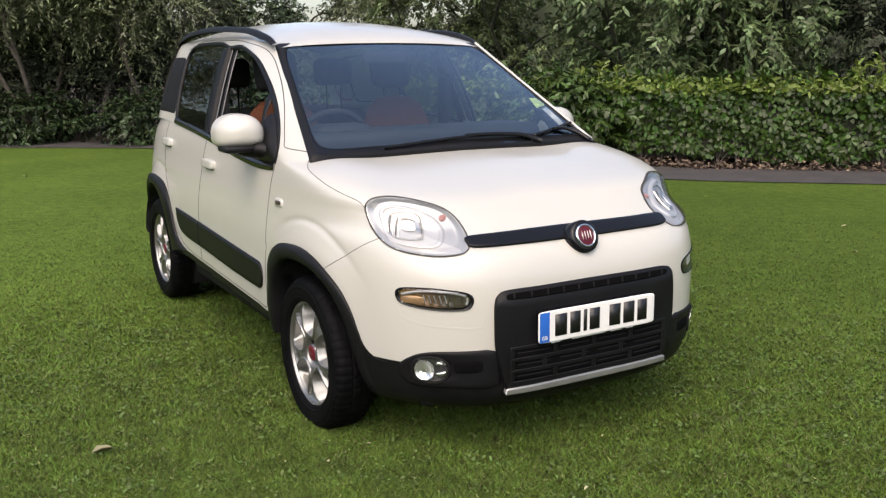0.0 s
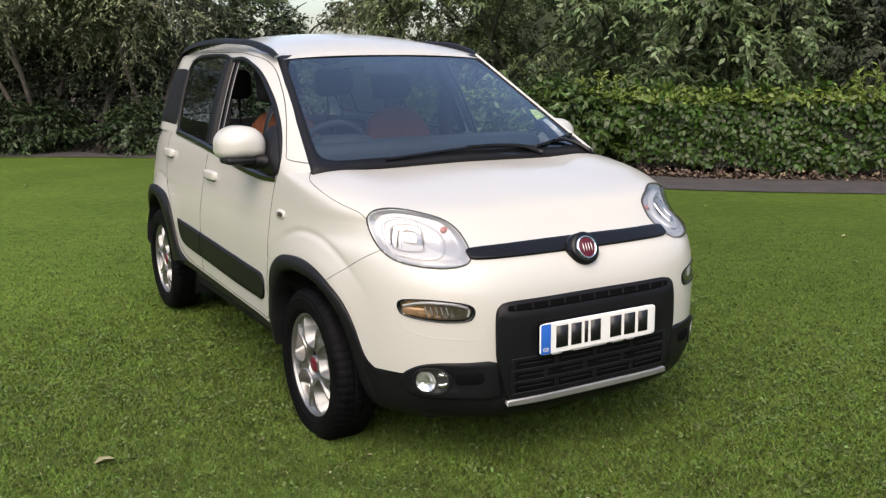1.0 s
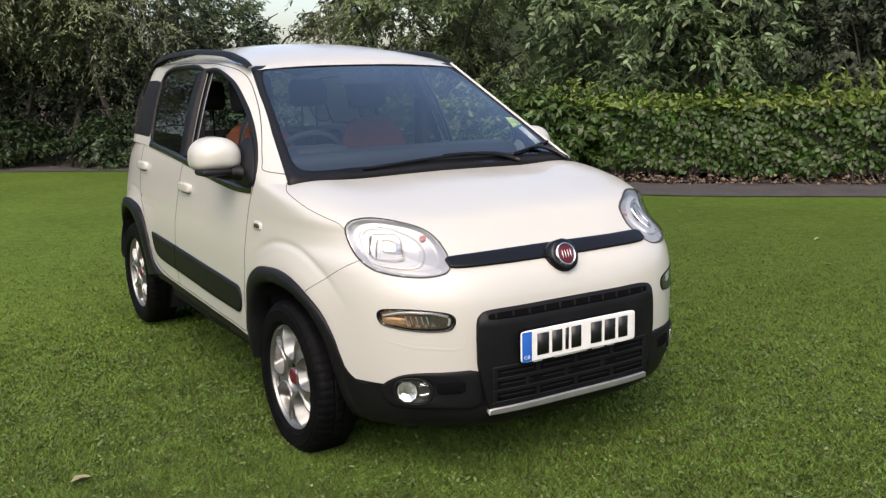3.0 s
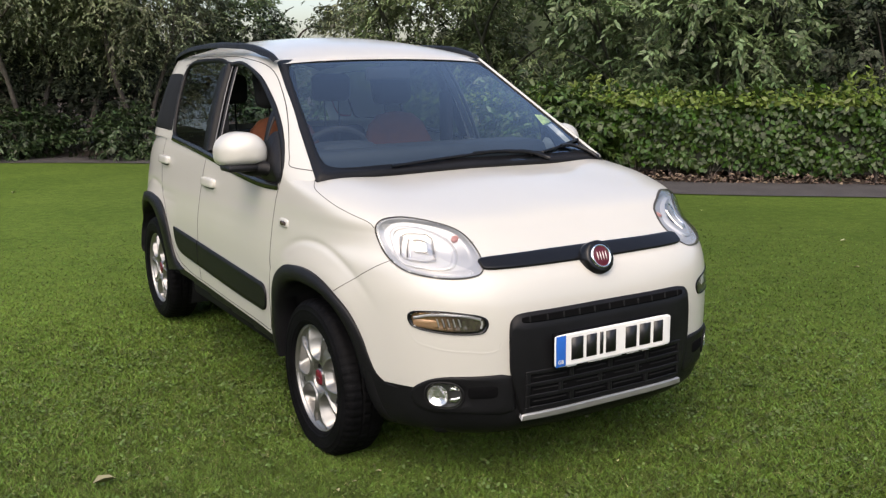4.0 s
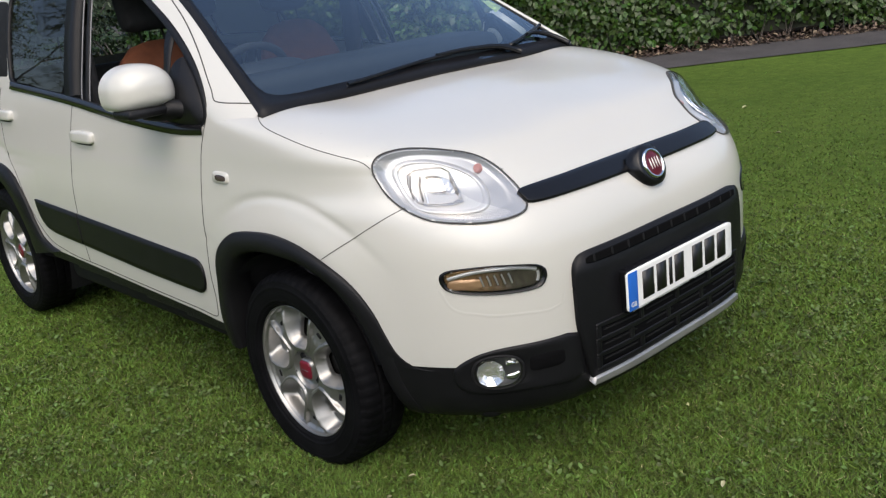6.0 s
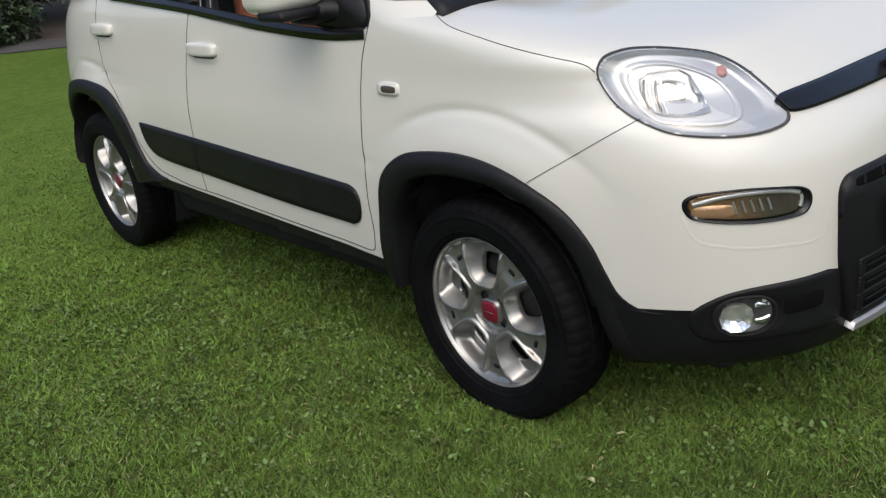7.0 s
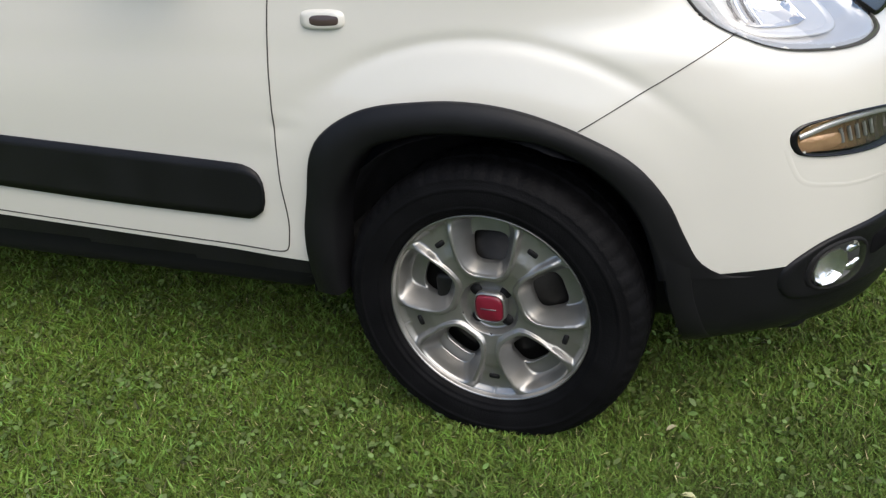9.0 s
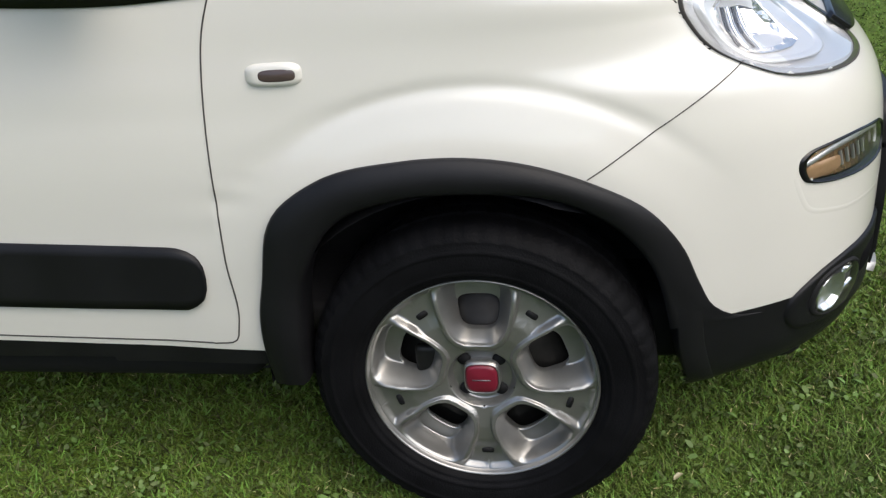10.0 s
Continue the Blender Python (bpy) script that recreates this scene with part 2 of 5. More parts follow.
def flare(y, z):
    """How far the wings stand out round the wheels."""
    out = 0.0
    for wy, wz in (WHEEL_F, WHEEL_R):
        d = np.hypot(y - wy, (z - wz) * 1.02)
        s = np.clip((0.540 - d) / 0.11, 0, 1)
        groove = 0.0034 * np.exp(-((d - 0.533) / 0.013) ** 2) * np.clip((z - wz - 0.26) / 0.10, 0, 1)
        fade = np.clip((y - wy + 0.46) / 0.26, 0, 1)
        behind = 1 - 0.6 * np.clip((y - wy - 0.15) / 0.15, 0, 1) * np.clip((wz + 0.42 - z) / 0.25, 0, 1) * (wy < 1)
        out = out + (0.014 * s * s * (3 - 2 * s) * behind - groove) * fade * fade * (3 - 2 * fade)
    return out


def shell_rows(rows=190):
    v = np.linspace(0, 1, rows)
    f = [spl(PV, c, v) for c in (P_Y, P_Z, P_W, P_N, P_R)]
    th = np.linspace(0, np.pi / 2, 130)
    th = th + 0.10 * np.sin(4 * th) * -0.5
    P = []
    for y0, z, w, n, yr in zip(*f):
        s, c = np.sin(th) ** (2 / n), np.cos(th).clip(0) ** (2 / n)
        front = np.stack([w * s, MID_F - (MID_F - y0) * c], 1)
        mid = np.stack([np.full(98, w), np.linspace(MID_F, MID_R, 100)[1:-1]], 1)
        sr, cr = np.sin(th[::3]) ** (2 / 4.2), np.cos(th[::3]).clip(0) ** (2 / 4.2)
        rear = np.stack([w * sr[::-1], MID_R + (yr - MID_R) * cr[::-1]], 1)
        xy = np.concatenate([front, mid, rear])
        x = xy[:, 0] + np.where(xy[:, 0] > 0.45, flare(xy[:, 1], z), 0) * np.clip((xy[:, 0] - 0.45) / 0.2, 0, 1)
        step = lambda a, b, t: np.clip((t - a) / (b - a), 0, 1) ** 2 * (3 - 2 * np.clip((t - a) / (b - a), 0, 1))
        crest = 0.013 * np.exp(-((x - 0.60) / 0.13) ** 2) * step(-0.25, 0.10, xy[:, 1]) * step(0.84, 0.91, z) * step(0.6, 0.3, xy[:, 1])
        crest = crest + 0.006 * np.clip((0.19 - x) / 0.11, 0, 1) ** 1.3 * step(-0.52, -0.38, xy[:, 1]) * step(0.15, 0.0, xy[:, 1]) * step(0.86, 0.92, z) + 0.011 * np.exp(-(x / 0.42) ** 2) * step(-0.45, 0.05, xy[:, 1]) * step(0.88, 0.96, z)
        P.append(np.stack([-x, xy[:, 1], z + crest], 1))
    return np.array(P).transpose(1, 0, 2)


SHELL = shell_rows()


def belt(y):
    """Height of the lower edge of the side windows."""
    return spl([0.0, 0.35, 0.52, 0.9, 1.3, 1.75, 2.2, 2.9], [1.03, 0.985, 0.972, 1.015, 1.055, 1.085, 1.105, 1.11], y)


def screen_y(z):
    return 0.15 + (z - 1.03) / 0.44 * 0.74


def roof_mid(y):
    return spl([0.84, 0.96, 1.25, 1.7, 2.2, 2.6, 2.85], [1.472, 1.518, 1.576, 1.602, 1.594, 1.555, 1.49], y)


def side_top(y):
    """Where the side of the cabin ends: along the windscreen, then along the roof's edge."""
    return np.where(y < 0.89, 1.03 + (y - 0.15) / 0.74 * 0.44, spl([0.89, 1.05, 1.35, 1.8, 2.3, 2.6, 2.85], [1.47, 1.490, 1.506, 1.514, 1.50, 1.475, 1.42], y))


def side_x(y, z):
    xs = spl([0.9, 1.0, 1.1, 1.2, 1.3, 1.4, 1.47, 1.52], [0.771, 0.757, 0.732, 0.700, 0.664, 0.622, 0.588, 0.555], z)
    edge = 0.672 - (z - 1.03) * 0.34
    q = np.clip((y - screen_y(z)) / 0.22, 0, 1)
    x = edge + (xs - edge) * (1 - (1 - q) ** 2)
    q = np.clip((2.80 - y) / 0.50, 0, 1)
    return x - 0.19 * (1 - q) ** 2.0


def inside(poly, y, z):
    n, hit = len(poly), np.zeros(np.shape(y), bool)
    for i in range(n):
        (a, b), (c, d) = poly[i], poly[(i + 1) % n]
        with np.errstate(divide="ignore", invalid="ignore"):
            hit ^= ((b > z) != (d > z)) & (y < (c - a) * (z - b) / (d - b + 1e-12) + a)
    return hit


BVH_V, BVH_F = sheet(SHELL)
from mathutils.bvhtree import BVHTree

ys = np.linspace(0.15, 2.80, 200)
CABIN = []
for y in ys:
    zs = np.linspace(min(0.95, float(side_top(y)) - 0.02), float(side_top(y)), 64)
    CABIN.append(np.stack([-side_x(y, zs), np.full(64, y), zs], 1))
CABIN = np.array(CABIN)
CAB_V, CAB_F = sheet(CABIN, flip=True)
LOWER = BVHTree.FromPolygons([Vector(v) for v in BVH_V], BVH_F)
UPPER = BVHTree.FromPolygons([Vector(v) for v in CAB_V], CAB_F)


def stick(u, w, az, tree, lift):
    """The place over (u, w) on the car's right half, seen along the azimuth az (0: from ahead, 90: from its right side)."""
    a = radians(az)
    d = Vector((math.sin(a), math.cos(a), 0))
    side = Vector((-math.cos(a), math.sin(a), 0)) * -1
    o = side * u + Vector((0, 0, w)) - d * 4
    if az == 90:
        o = Vector((-4, u, w))
    if az == 0:
        o = Vector((u, -4, w))
    hit, n, _, _ = tree.ray_cast(o, d)
    if hit is None:
        hit, n, _, _ = tree.find_nearest(o + d * 3.4)
    if n.dot(d) > 0:
        n = -n
    if az not in (0, 90):
        n = -d
    return np.array(hit + n * lift)


def skin(outline, az, tree, profile, middle=None):
    """A piece that lies on the shell: rings of the outline, each (scale, lift), from the middle out."""
    o = np.asarray(outline, float)
    c = np.mean(o, axis=0) if middle is None else np.asarray(middle, float)
    P = np.array([[stick(*(c + (q - c) * s), az, tree, h) for s, h in profile] for q in o])
    return sheet(P, around=True)


def band(curve, width, az, tree, lift, section=((-0.5, -0.004), (-0.5, 0), (0.5, 0), (0.5, -0.004)), loop=False):
    """A strip along a curve on the shell. section: across, in widths, and lift."""
    c = np.asarray(curve, float)
    t = np.gradient(c, axis=0) if not loop else (np.roll(c, -1, 0) - np.roll(c, 1, 0))
    t /= np.linalg.norm(t, axis=1)[:, None] + 1e-12
    n = np.stack([-t[:, 1], t[:, 0]], 1)
    P = np.array([[stick(*(q + m * width * s), az, tree, lift + h) for s, h in section] for q, m in zip(c, n)])
    return sheet(P, around=loop)


# ---- the car: outlines on its skin ----
WINDOW = closed([(1.40, 1.464), (1.21, 1.463), (0.955, 1.410), (0.735, 1.312), (0.555, 1.209), (0.417, 1.110), (0.348, 1.030), (0.372, 0.976),
                 (0.49, 0.970), (0.80, 0.988), (1.33, 1.038), (1.70, 1.064), (1.96, 1.084), (2.03, 1.16), (2.095, 1.33), (2.115, 1.43), (2.02, 1.480), (1.60, 1.486)], 400)
HEAD = closed([(-.315,.890),(-.306,.910),(-.285,.921),(-.24,.925),(-.19,.921),(-.13,.911),(-.06,.892),(-.005,.862),(.040,.818),(.064,.782),(.062,.758),(.03,.748),(-.03,.745),(-.11,.751),(-.19,.765),(-.25,.793),(-.285,.823),(-.308,.862)], 110)
LAMP_RIM = closed([(-.253,.872),(-.224,.889),(-.155,.882),(-.08,.851),(-.044,.818),(-.038,.787),(-.055,.773),(-.106,.772),(-.196,.784),(-.229,.808),(-.248,.843)], 90)
BOWL = closed([(-0.228, 0.863), (-0.206, 0.873), (-0.132, 0.868), (-0.112, 0.843), (-0.097, 0.804), (-0.103, 0.788), (-0.195, 0.792), (-0.218, 0.809), (-0.229, 0.837)], 80)
HEAD_AZ = 40
BLINK = closed([(-0.251, 0.618), (-0.244, 0.632), (-0.215, 0.641), (-0.125, 0.643), (-0.03, 0.632), (0.005, 0.620), (0.016, 0.602), (0.010, 0.580), (-0.012, 0.568), (-0.09, 0.567), (-0.18, 0.575), (-0.232, 0.586), (-0.247, 0.601)], 90)
BLINK_AZ = 35
GRILLE = closed([(x * s, z) for s, row in ((1, ((0.0, 0.629), (0.2, 0.628), (0.345, 0.626), (0.383, 0.612), (0.396, 0.58), (0.398, 0.50), (0.394, 0.42), (0.366, 0.31), (0.352, 0.268), (0.325, 0.256), (0.15, 0.254))),
                                     (-1, ((0.0, 0.254), (0.15, 0.254), (0.325, 0.256), (0.352, 0.268), (0.366, 0.31), (0.394, 0.42), (0.398, 0.50), (0.396, 0.58), (0.383, 0.612), (0.345, 0.626), (0.2, 0.628)))) for x, z in row], 160)
FOG = rounded(0.060, 0.045, 2.4, 48, -0.205, 0.356)
FOG_AZ = 30
REPEATER = rounded(0.045, 0.018, 3.5, 40, 0.273, 0.838)
CUTS = [(HEAD, HEAD_AZ, 0.985), (BLINK, BLINK_AZ, 0.985), (FOG, FOG_AZ, 1.0)]


def seen_from(P, az):
    a = radians(az)
    if az == 90:
        return P[:, 1], P[:, 2]
    return P[:, 0] * math.cos(a) - P[:, 1] * math.sin(a), P[:, 2]


def arch_outer(wy, wz):
    pts = [(0.364, 0.012), (0.366, 0.05), (0.367, 0.10), (0.362, 0.155), (0.345, 0.22), (0.305, 0.340), (0.222, 0.397), (0.095, 0.422), (0.0, 0.424), (-0.085, 0.411),
           (-0.19, 0.372), (-0.282, 0.313), (-0.335, 0.240), (-0.362, 0.173), (-0.389, 0.119), (-0.426, 0.091), (-0.474, 0.082)]
    if wy > 1:
        pts = [(0.405, 0.08), (0.397, 0.14), (0.375, 0.25), (0.325, 0.345), (0.235, 0.410), (0.10, 0.442), (-0.08, 0.445), (-0.235, 0.415), (-0.355, 0.320),
               (-0.413, 0.205), (-0.452, 0.145), (-0.515, 0.112), (-0.60, 0.098)]
    return open_curve([(wy + a, wz + b) for a, b in pts], 70)


def arch_inner(wy, wz):
    pts = [(0.303, 0.010), (0.297, 0.09), (0.268, 0.235), (0.20, 0.328), (0.10, 0.362), (-0.02, 0.366), (-0.15, 0.344), (-0.237, 0.285),
           (-0.290, 0.205), (-0.306, 0.150), (-0.318, 0.088)]
    if wy > 1:
        pts = [(0.335, 0.05), (0.325, 0.12), (0.30, 0.235), (0.235, 0.325), (0.13, 0.378), (-0.02, 0.388), (-0.155, 0.352), (-0.272, 0.240), (-0.303, 0.16), (-0.310, 0.10), (-0.313, 0.05)]
    return open_curve([(wy + a, wz + b) for a, b in pts], 70)


def shell_parts():
    """The lower shell of the right half, cut into its panels."""
    bm = bmesh.new()
    vs = [bm.verts.new(v) for v in BVH_V]
    for f in BVH_F:
        try:
            bm.faces.new([vs[i] for i in f])
        except ValueError:
            pass
    bmesh.ops.remove_doubles(bm, verts=bm.verts[:], dist=0.0004)
    cuts = [((0, 0.42, 0.47), (0, 1, 0.06)), ((0, 1.405, 0.62), (0, 1, 0.0)), ((0, 2.13, 0.9), (0, 1, 0.0)), ((-0.676, 0, 0.9), (1, 0, 0.0)),
            ((0, 0, 0.776), (0, 0, 1)), ((0, -0.19, 0.655), (0, 0.129, 0.217)), ((0, 0.38, 0.354), (0, -0.0333, 1)), ((0, 0, 0.374), (0, 0, 1)),
            ((0, 0.165, 1), (0, 1, 0)), ((0, 2.72, 1), (0, 1, 0))]
    for co, no in cuts:
        bmesh.ops.bisect_plane(bm, geom=bm.verts[:] + bm.edges[:] + bm.faces[:], plane_co=co, plane_no=Vector(no).normalized(), dist=1e-5)
    V = np.array([v.co for v in bm.verts])
    hole = np.zeros(len(V), bool)
    bm.verts.ensure_lookup_table()
    for outline, az, shrink in CUTS:
        c = outline.mean(0)
        ring = c + (outline - c) * shrink
        u, w = seen_from(V, az)
        near = stick(*c, az, LOWER, 0.0)
        within = inside(ring, u, w) & (np.linalg.norm(V - near, axis=1) < 0.27) & (V[:, 0] < -0.3)
        hole |= within
        for k in np.nonzero(within)[0]:
            v = bm.verts[int(k)]
            if any(not inside(ring, *(np.array([q]) for q in (seen_from(np.array([o.co]), az)[0][0], o.co.z)))[0] for o in (e.other_vert(v) for e in v.link_edges)):
                q = ring[np.argmin((ring[:, 0] - u[k]) ** 2 + (ring[:, 1] - w[k]) ** 2)]
                v.co = Vector(stick(*q, az, LOWER, 0.0))
    bm.verts.index_update()
    bm.faces.ensure_lookup_table()
    cut = np.array([all(hole[v.index] for v in f.verts) for f in bm.faces])
    C = np.array([f.calc_center_median() for f in bm.faces])
    x, y, z = C.T
    gone = (z > belt(y) + 0.006 - 0.020 * np.clip((y - 0.32) / 0.2, 0, 1)) & (y > 0.165)
    gone |= (y > 0.165) & (y < 1.2) & (x > -0.676) & (z > 0.9)
    gone |= (z < 0.318 + (y - 0.38) * 0.0333) & (y > 0.3) & (y < 2.0)
    for wy, wz in (WHEEL_F, WHEEL_R):
        ring = np.concatenate([arch_inner(wy, wz), [(wy - 0.325, wz - 0.02), (wy - 0.34, -0.2), (wy + 0.32, -0.2)]])
        ring = (ring - (wy, wz)) * (1.08 if wy < 1 else 1.11) + (wy, wz)
        if wy > 1:
            ring[:, 0] = wy + np.where(ring[:, 0] < wy, 1.06, 1.0) * (ring[:, 0] - wy)
        gone |= inside(ring, y, z) & (x < -0.4)
    gone |= cut
    front = ((y + 0.19) * 0.129 + (z - 0.655) * 0.217 < 0) & (y < 0.05) & (z < 0.776)
    low = (z < 0.374) & (y < 0.0)
    sill = (z < 0.354 + (y - 0.38) * 0.0333) & (y > 0) & (y < 2.3)
    hood = (x > -0.676) & (y < 0.165) & (z > 0.776)
    door_y = 0.42 - (z - 0.47) * 0.06
    name = np.where(y > 2.72, "tailgate", np.where(y > 2.13, "rear_wing", np.where(y > 1.405, "rear_door", np.where(y > door_y, "front_door", "front_wing"))))
    name = np.where(sill, "sill", name)
    name = np.where(hood, "bonnet", name)
    name = np.where(front, "front_bumper", name)
    name = np.where(low, "lower_bumper", name)
    out = {}
    for key in sorted(set(name[~gone])):
        index, verts, faces = {}, [], []
        for i in np.nonzero((name == key) & ~gone)[0]:
            q = []
            for v in bm.faces[int(i)].verts:
                if v.index not in index or True:
                    k = tuple(round(c, 5) for c in v.co)
                    if k not in index:
                        index[k] = len(verts)
                        verts.append(k)
                    q.append(index[k])
            faces.append(tuple(q))
        out[key] = (verts, faces)
    bm.free()
    return out


def welded(vf):
    bm = bmesh.new()
    vs = [bm.verts.new(v) for v in vf[0]]
    for f in vf[1]:
        try:
            bm.faces.new([vs[i] for i in f])
        except ValueError:
            pass
    bmesh.ops.remove_doubles(bm, verts=bm.verts[:], dist=0.0008)
    bm.normal_update()
    out = sum(f.normal.dot(f.calc_center_median() - Vector((0, 1.2, 0.55))) * f.calc_area() for f in bm.faces)
    if out < 0:
        bmesh.ops.reverse_faces(bm, faces=bm.faces[:])
    me = bpy.data.meshes.new("mesh")
    bm.to_mesh(me)
    bm.free()
    me.polygons.foreach_set("use_smooth", [True] * len(me.polygons))
    return me


car = thing("car", (0, 1.1, 0), "cream-white five-door city car with black cladding parked on the lawn", "car")
PANEL = {}
for key, vf in shell_parts().items():
    mat = CLAD if key in ("lower_bumper", "sill") else PAINT
    if key in ("bonnet", "front_bumper", "lower_bumper", "tailgate"):
        PANEL[key] = part(key, welded(joined(vf, mirrored(vf))), mat, car)
    else:
        PANEL[key] = part(key, welded(vf), mat, car)
        PANEL[key + "_l"] = part(key, welded(mirrored(vf)), mat, car)
PANEL["lower_bumper"]["label"] = "black plastic lower bumper"


def both(name, vf, mat, parent, label="", parent_l=None):
    """A part on the right side and its twin on the left."""
    a = part(name, vf, mat, parent, label)
    b = part(name, mirrored(vf), mat, parent if parent_l is None else parent_l, label)
    return a, b


# cabin sides, with the window openings
def cabin_side():
    P = np.array(CAB_V)
    within = inside(WINDOW, P[:, 1], P[:, 2])
    low = P[:, 2] < belt(P[:, 1]) - 0.034
    keep = [f for f in CAB_F if not all(within[k] or low[k] for k in f)]
    for k in sorted({k for f in keep for k in f if within[k]}):
        y, z = WINDOW[np.argmin((WINDOW[:, 0] - P[k, 1]) ** 2 + (WINDOW[:, 1] - P[k, 2]) ** 2)]
        P[k] = (-float(side_x(y, z)), y, z)
    for k in np.nonzero(low & ~within)[0]:
        y = P[k, 1]
        P[k] = (-float(side_x(y, belt(y) - 0.034)), y, float(belt(y)) - 0.034)
    return P, keep


def loose(vf):
    used = sorted({i for f in vf[1] for i in f})
    at = {k: n for n, k in enumerate(used)}
    return [tuple(vf[0][k]) for k in used], [tuple(at[i] for i in f) for f in vf[1]]


both("cabin_frame", loose(cabin_side()), PAINT, car)
QUARTER = closed([(2.025, 1.118), (2.055, 1.20), (2.095, 1.33), (2.118, 1.405), (2.19, 1.425), (2.42, 1.425), (2.54, 1.418), (2.62, 1.40), (2.63, 1.30), (2.63, 1.16), (2.62, 1.118), (2.55, 1.114), (2.25, 1.112), (2.06, 1.108)], 80)
both("rear_quarter_panel", skin(QUARTER, 90, UPPER, [(0, 0.004), (0.5, 0.004), (0.9, 0.004), (1, -0.002)]), DARK, car, "black rear quarter panel")

# roof
ry = np.linspace(0.86, 2.80, 60)
rs = np.linspace(-1, 1, 41)
ROOF = []
for y in ry:
    e = float(side_top(max(y, 0.89)))
    w = float(side_x(max(y, 0.89), e))
    m = max(float(roof_mid(y)), e + 0.006)
    if y < 0.89:
        e -= (0.89 - y) * 0.5
        m -= (0.89 - y) * 0.2
    ROOF.append([(s * w * (LEFT if s > 0 else 1), y, e + (m - e) * (1 - abs(s) ** 2.6)) for s in rs])
ROOF = np.array(ROOF)
part("roof_panel", sheet(ROOF, flip=True), PAINT, car)
TAILV = []
for k, y in enumerate(np.linspace(0, 1, 16)):
    e = float(side_top(2.80)) * (1 - y) + 1.10 * y
    w = float(side_x(2.80, e))
    TAILV.append([(s * w, 2.80 + 0.06 * (1 - abs(s) ** 3) + 0.02 * y, e + (0.05 * (1 - abs(s) ** 2.6)) * (1 - y)) for s in rs])
part("rear_window", sheet(np.array(TAILV), flip=True), SCREEN, car)

# windscreen
sv = np.linspace(0, 1, 22)


def screen_point(s, v, lift=0.0):
    z = 1.012 + (1.472 - 1.012) * v
    w = 0.672 - (z - 1.03) * 0.34
    q = np.array([s * w * (LEFT if s > 0 else 1), float(screen_y(z)), z])
    n = np.array([0, -0.511, 0.860])
    return q + n * (0.042 * (1 - s * s) * (0.25 + 0.75 * v * (1 - v) * 4) + lift)


part("windscreen", sheet(np.array([[screen_point(s, v) for s in rs] for v in sv]), flip=True), SCREEN, car, "blue-tinted windscreen")


def screen_border():
    inner = []
    for t in np.linspace(0, 2 * np.pi, 120, endpoint=False):
        c, s = math.cos(t), math.sin(t)
        k = max(abs(c), abs(s))
        o = np.array([c / k, s / k])
        i = np.array([np.sign(c) * abs(c) ** 0.16 * 0.972, np.sign(s) * abs(s) ** 0.16 * (0.955 if s > 0 else 0.88)])
        row = [screen_point(*(np.array([p[0], (p[1] + 1) / 2])), h) for p, h in ((o * [1.034, 1.0], -0.03), (o * [1.03, 1.0], -0.008 * abs(o[0])), (o, 0.002), (i, 0.002), (i, -0.003))]
        inner.append(row)
    return sheet(np.array(inner), around=True)


part("windscreen_border", screen_border(), CLAD, car, "black windscreen border")
# the scuttle below the screen and the wipers
SC = np.array([[(s * (0.69 if s < 0 else 0.71), 0.10 + 0.075 * t - 0.02 * (1 - s * s), 0.992 + 0.018 * t + 0.008 * (1 - s * s)) for t in np.linspace(0, 1, 5)] for s in rs])
part("scuttle", sheet(SC), CLAD, car)
W1 = open_curve([screen_point(s, v - 0.008, 0.008) for s, v in ((-0.55, 0.043), (-0.3, 0.058), (-0.05, 0.073), (0.15, 0.082), (0.375, 0.080), (0.575, 0.066))], 24)
W2 = open_curve([screen_point(s, v - 0.008, 0.008) for s, v in ((0.475, 0.052), (0.65, 0.085), (0.8, 0.122), (0.985, 0.172))], 20)
A1 = open_curve([screen_point(0.58, 0.01, 0.01), screen_point(0.50, 0.045, 0.014), screen_point(0.30, 0.070, 0.014), screen_point(0.05, 0.075, 0.012)], 16)
A2 = open_curve([screen_point(0.97, 0.0, 0.01), screen_point(0.93, 0.06, 0.014), screen_point(0.84, 0.105, 0.014), screen_point(0.76, 0.10, 0.012)], 12)
for blade, arm in ((W1, A1), (W2, A2)):
    wiper = part("wiper", tube(blade, 0.007, 6), GLOSS, car)
    part("wiper_arm", tube(arm, np.linspace(0.012, 0.007, len(arm)), 6), GLOSS, wiper)

# side windows
def pane(poly, lift):
    c = np.mean(poly, 0)
    P = []
    for q in poly:
        row = [c + (q - c) * s for s in np.linspace(0, 1, 6)]
        P.append([(-float(side_x(y, z)) - lift, y, z) for y, z in row])
    return sheet(np.array(P), around=True)


rear_pane = closed([(1.46, 1.062), (1.75, 1.078), (1.97, 1.092), (2.035, 1.165), (2.11, 1.33), (2.115, 1.425), (2.01, 1.47), (1.7, 1.476), (1.47, 1.468), (1.465, 1.26)], 60)
both("window_pane", pane(rear_pane, -0.008), TINT, PANEL["rear_door"], "dark tinted glass", PANEL["rear_door_l"])
both("window_seal", band(WINDOW[::3], 0.016, 90, UPPER, 0.002, ((0.5, -0.012), (0.5, 0.0), (-0.5, 0.0), (-0.5, -0.012)), True), CLAD, car)
BP = open_curve([(1.345, 1.045), (1.375, 1.2), (1.405, 1.35), (1.43, 1.455)], 24)
both("door_pillar", band(BP, 0.105, 90, UPPER, 0.006, ((-0.5, -0.03), (-0.5, 0), (0.5, 0), (0.5, -0.03))), CLAD, car)
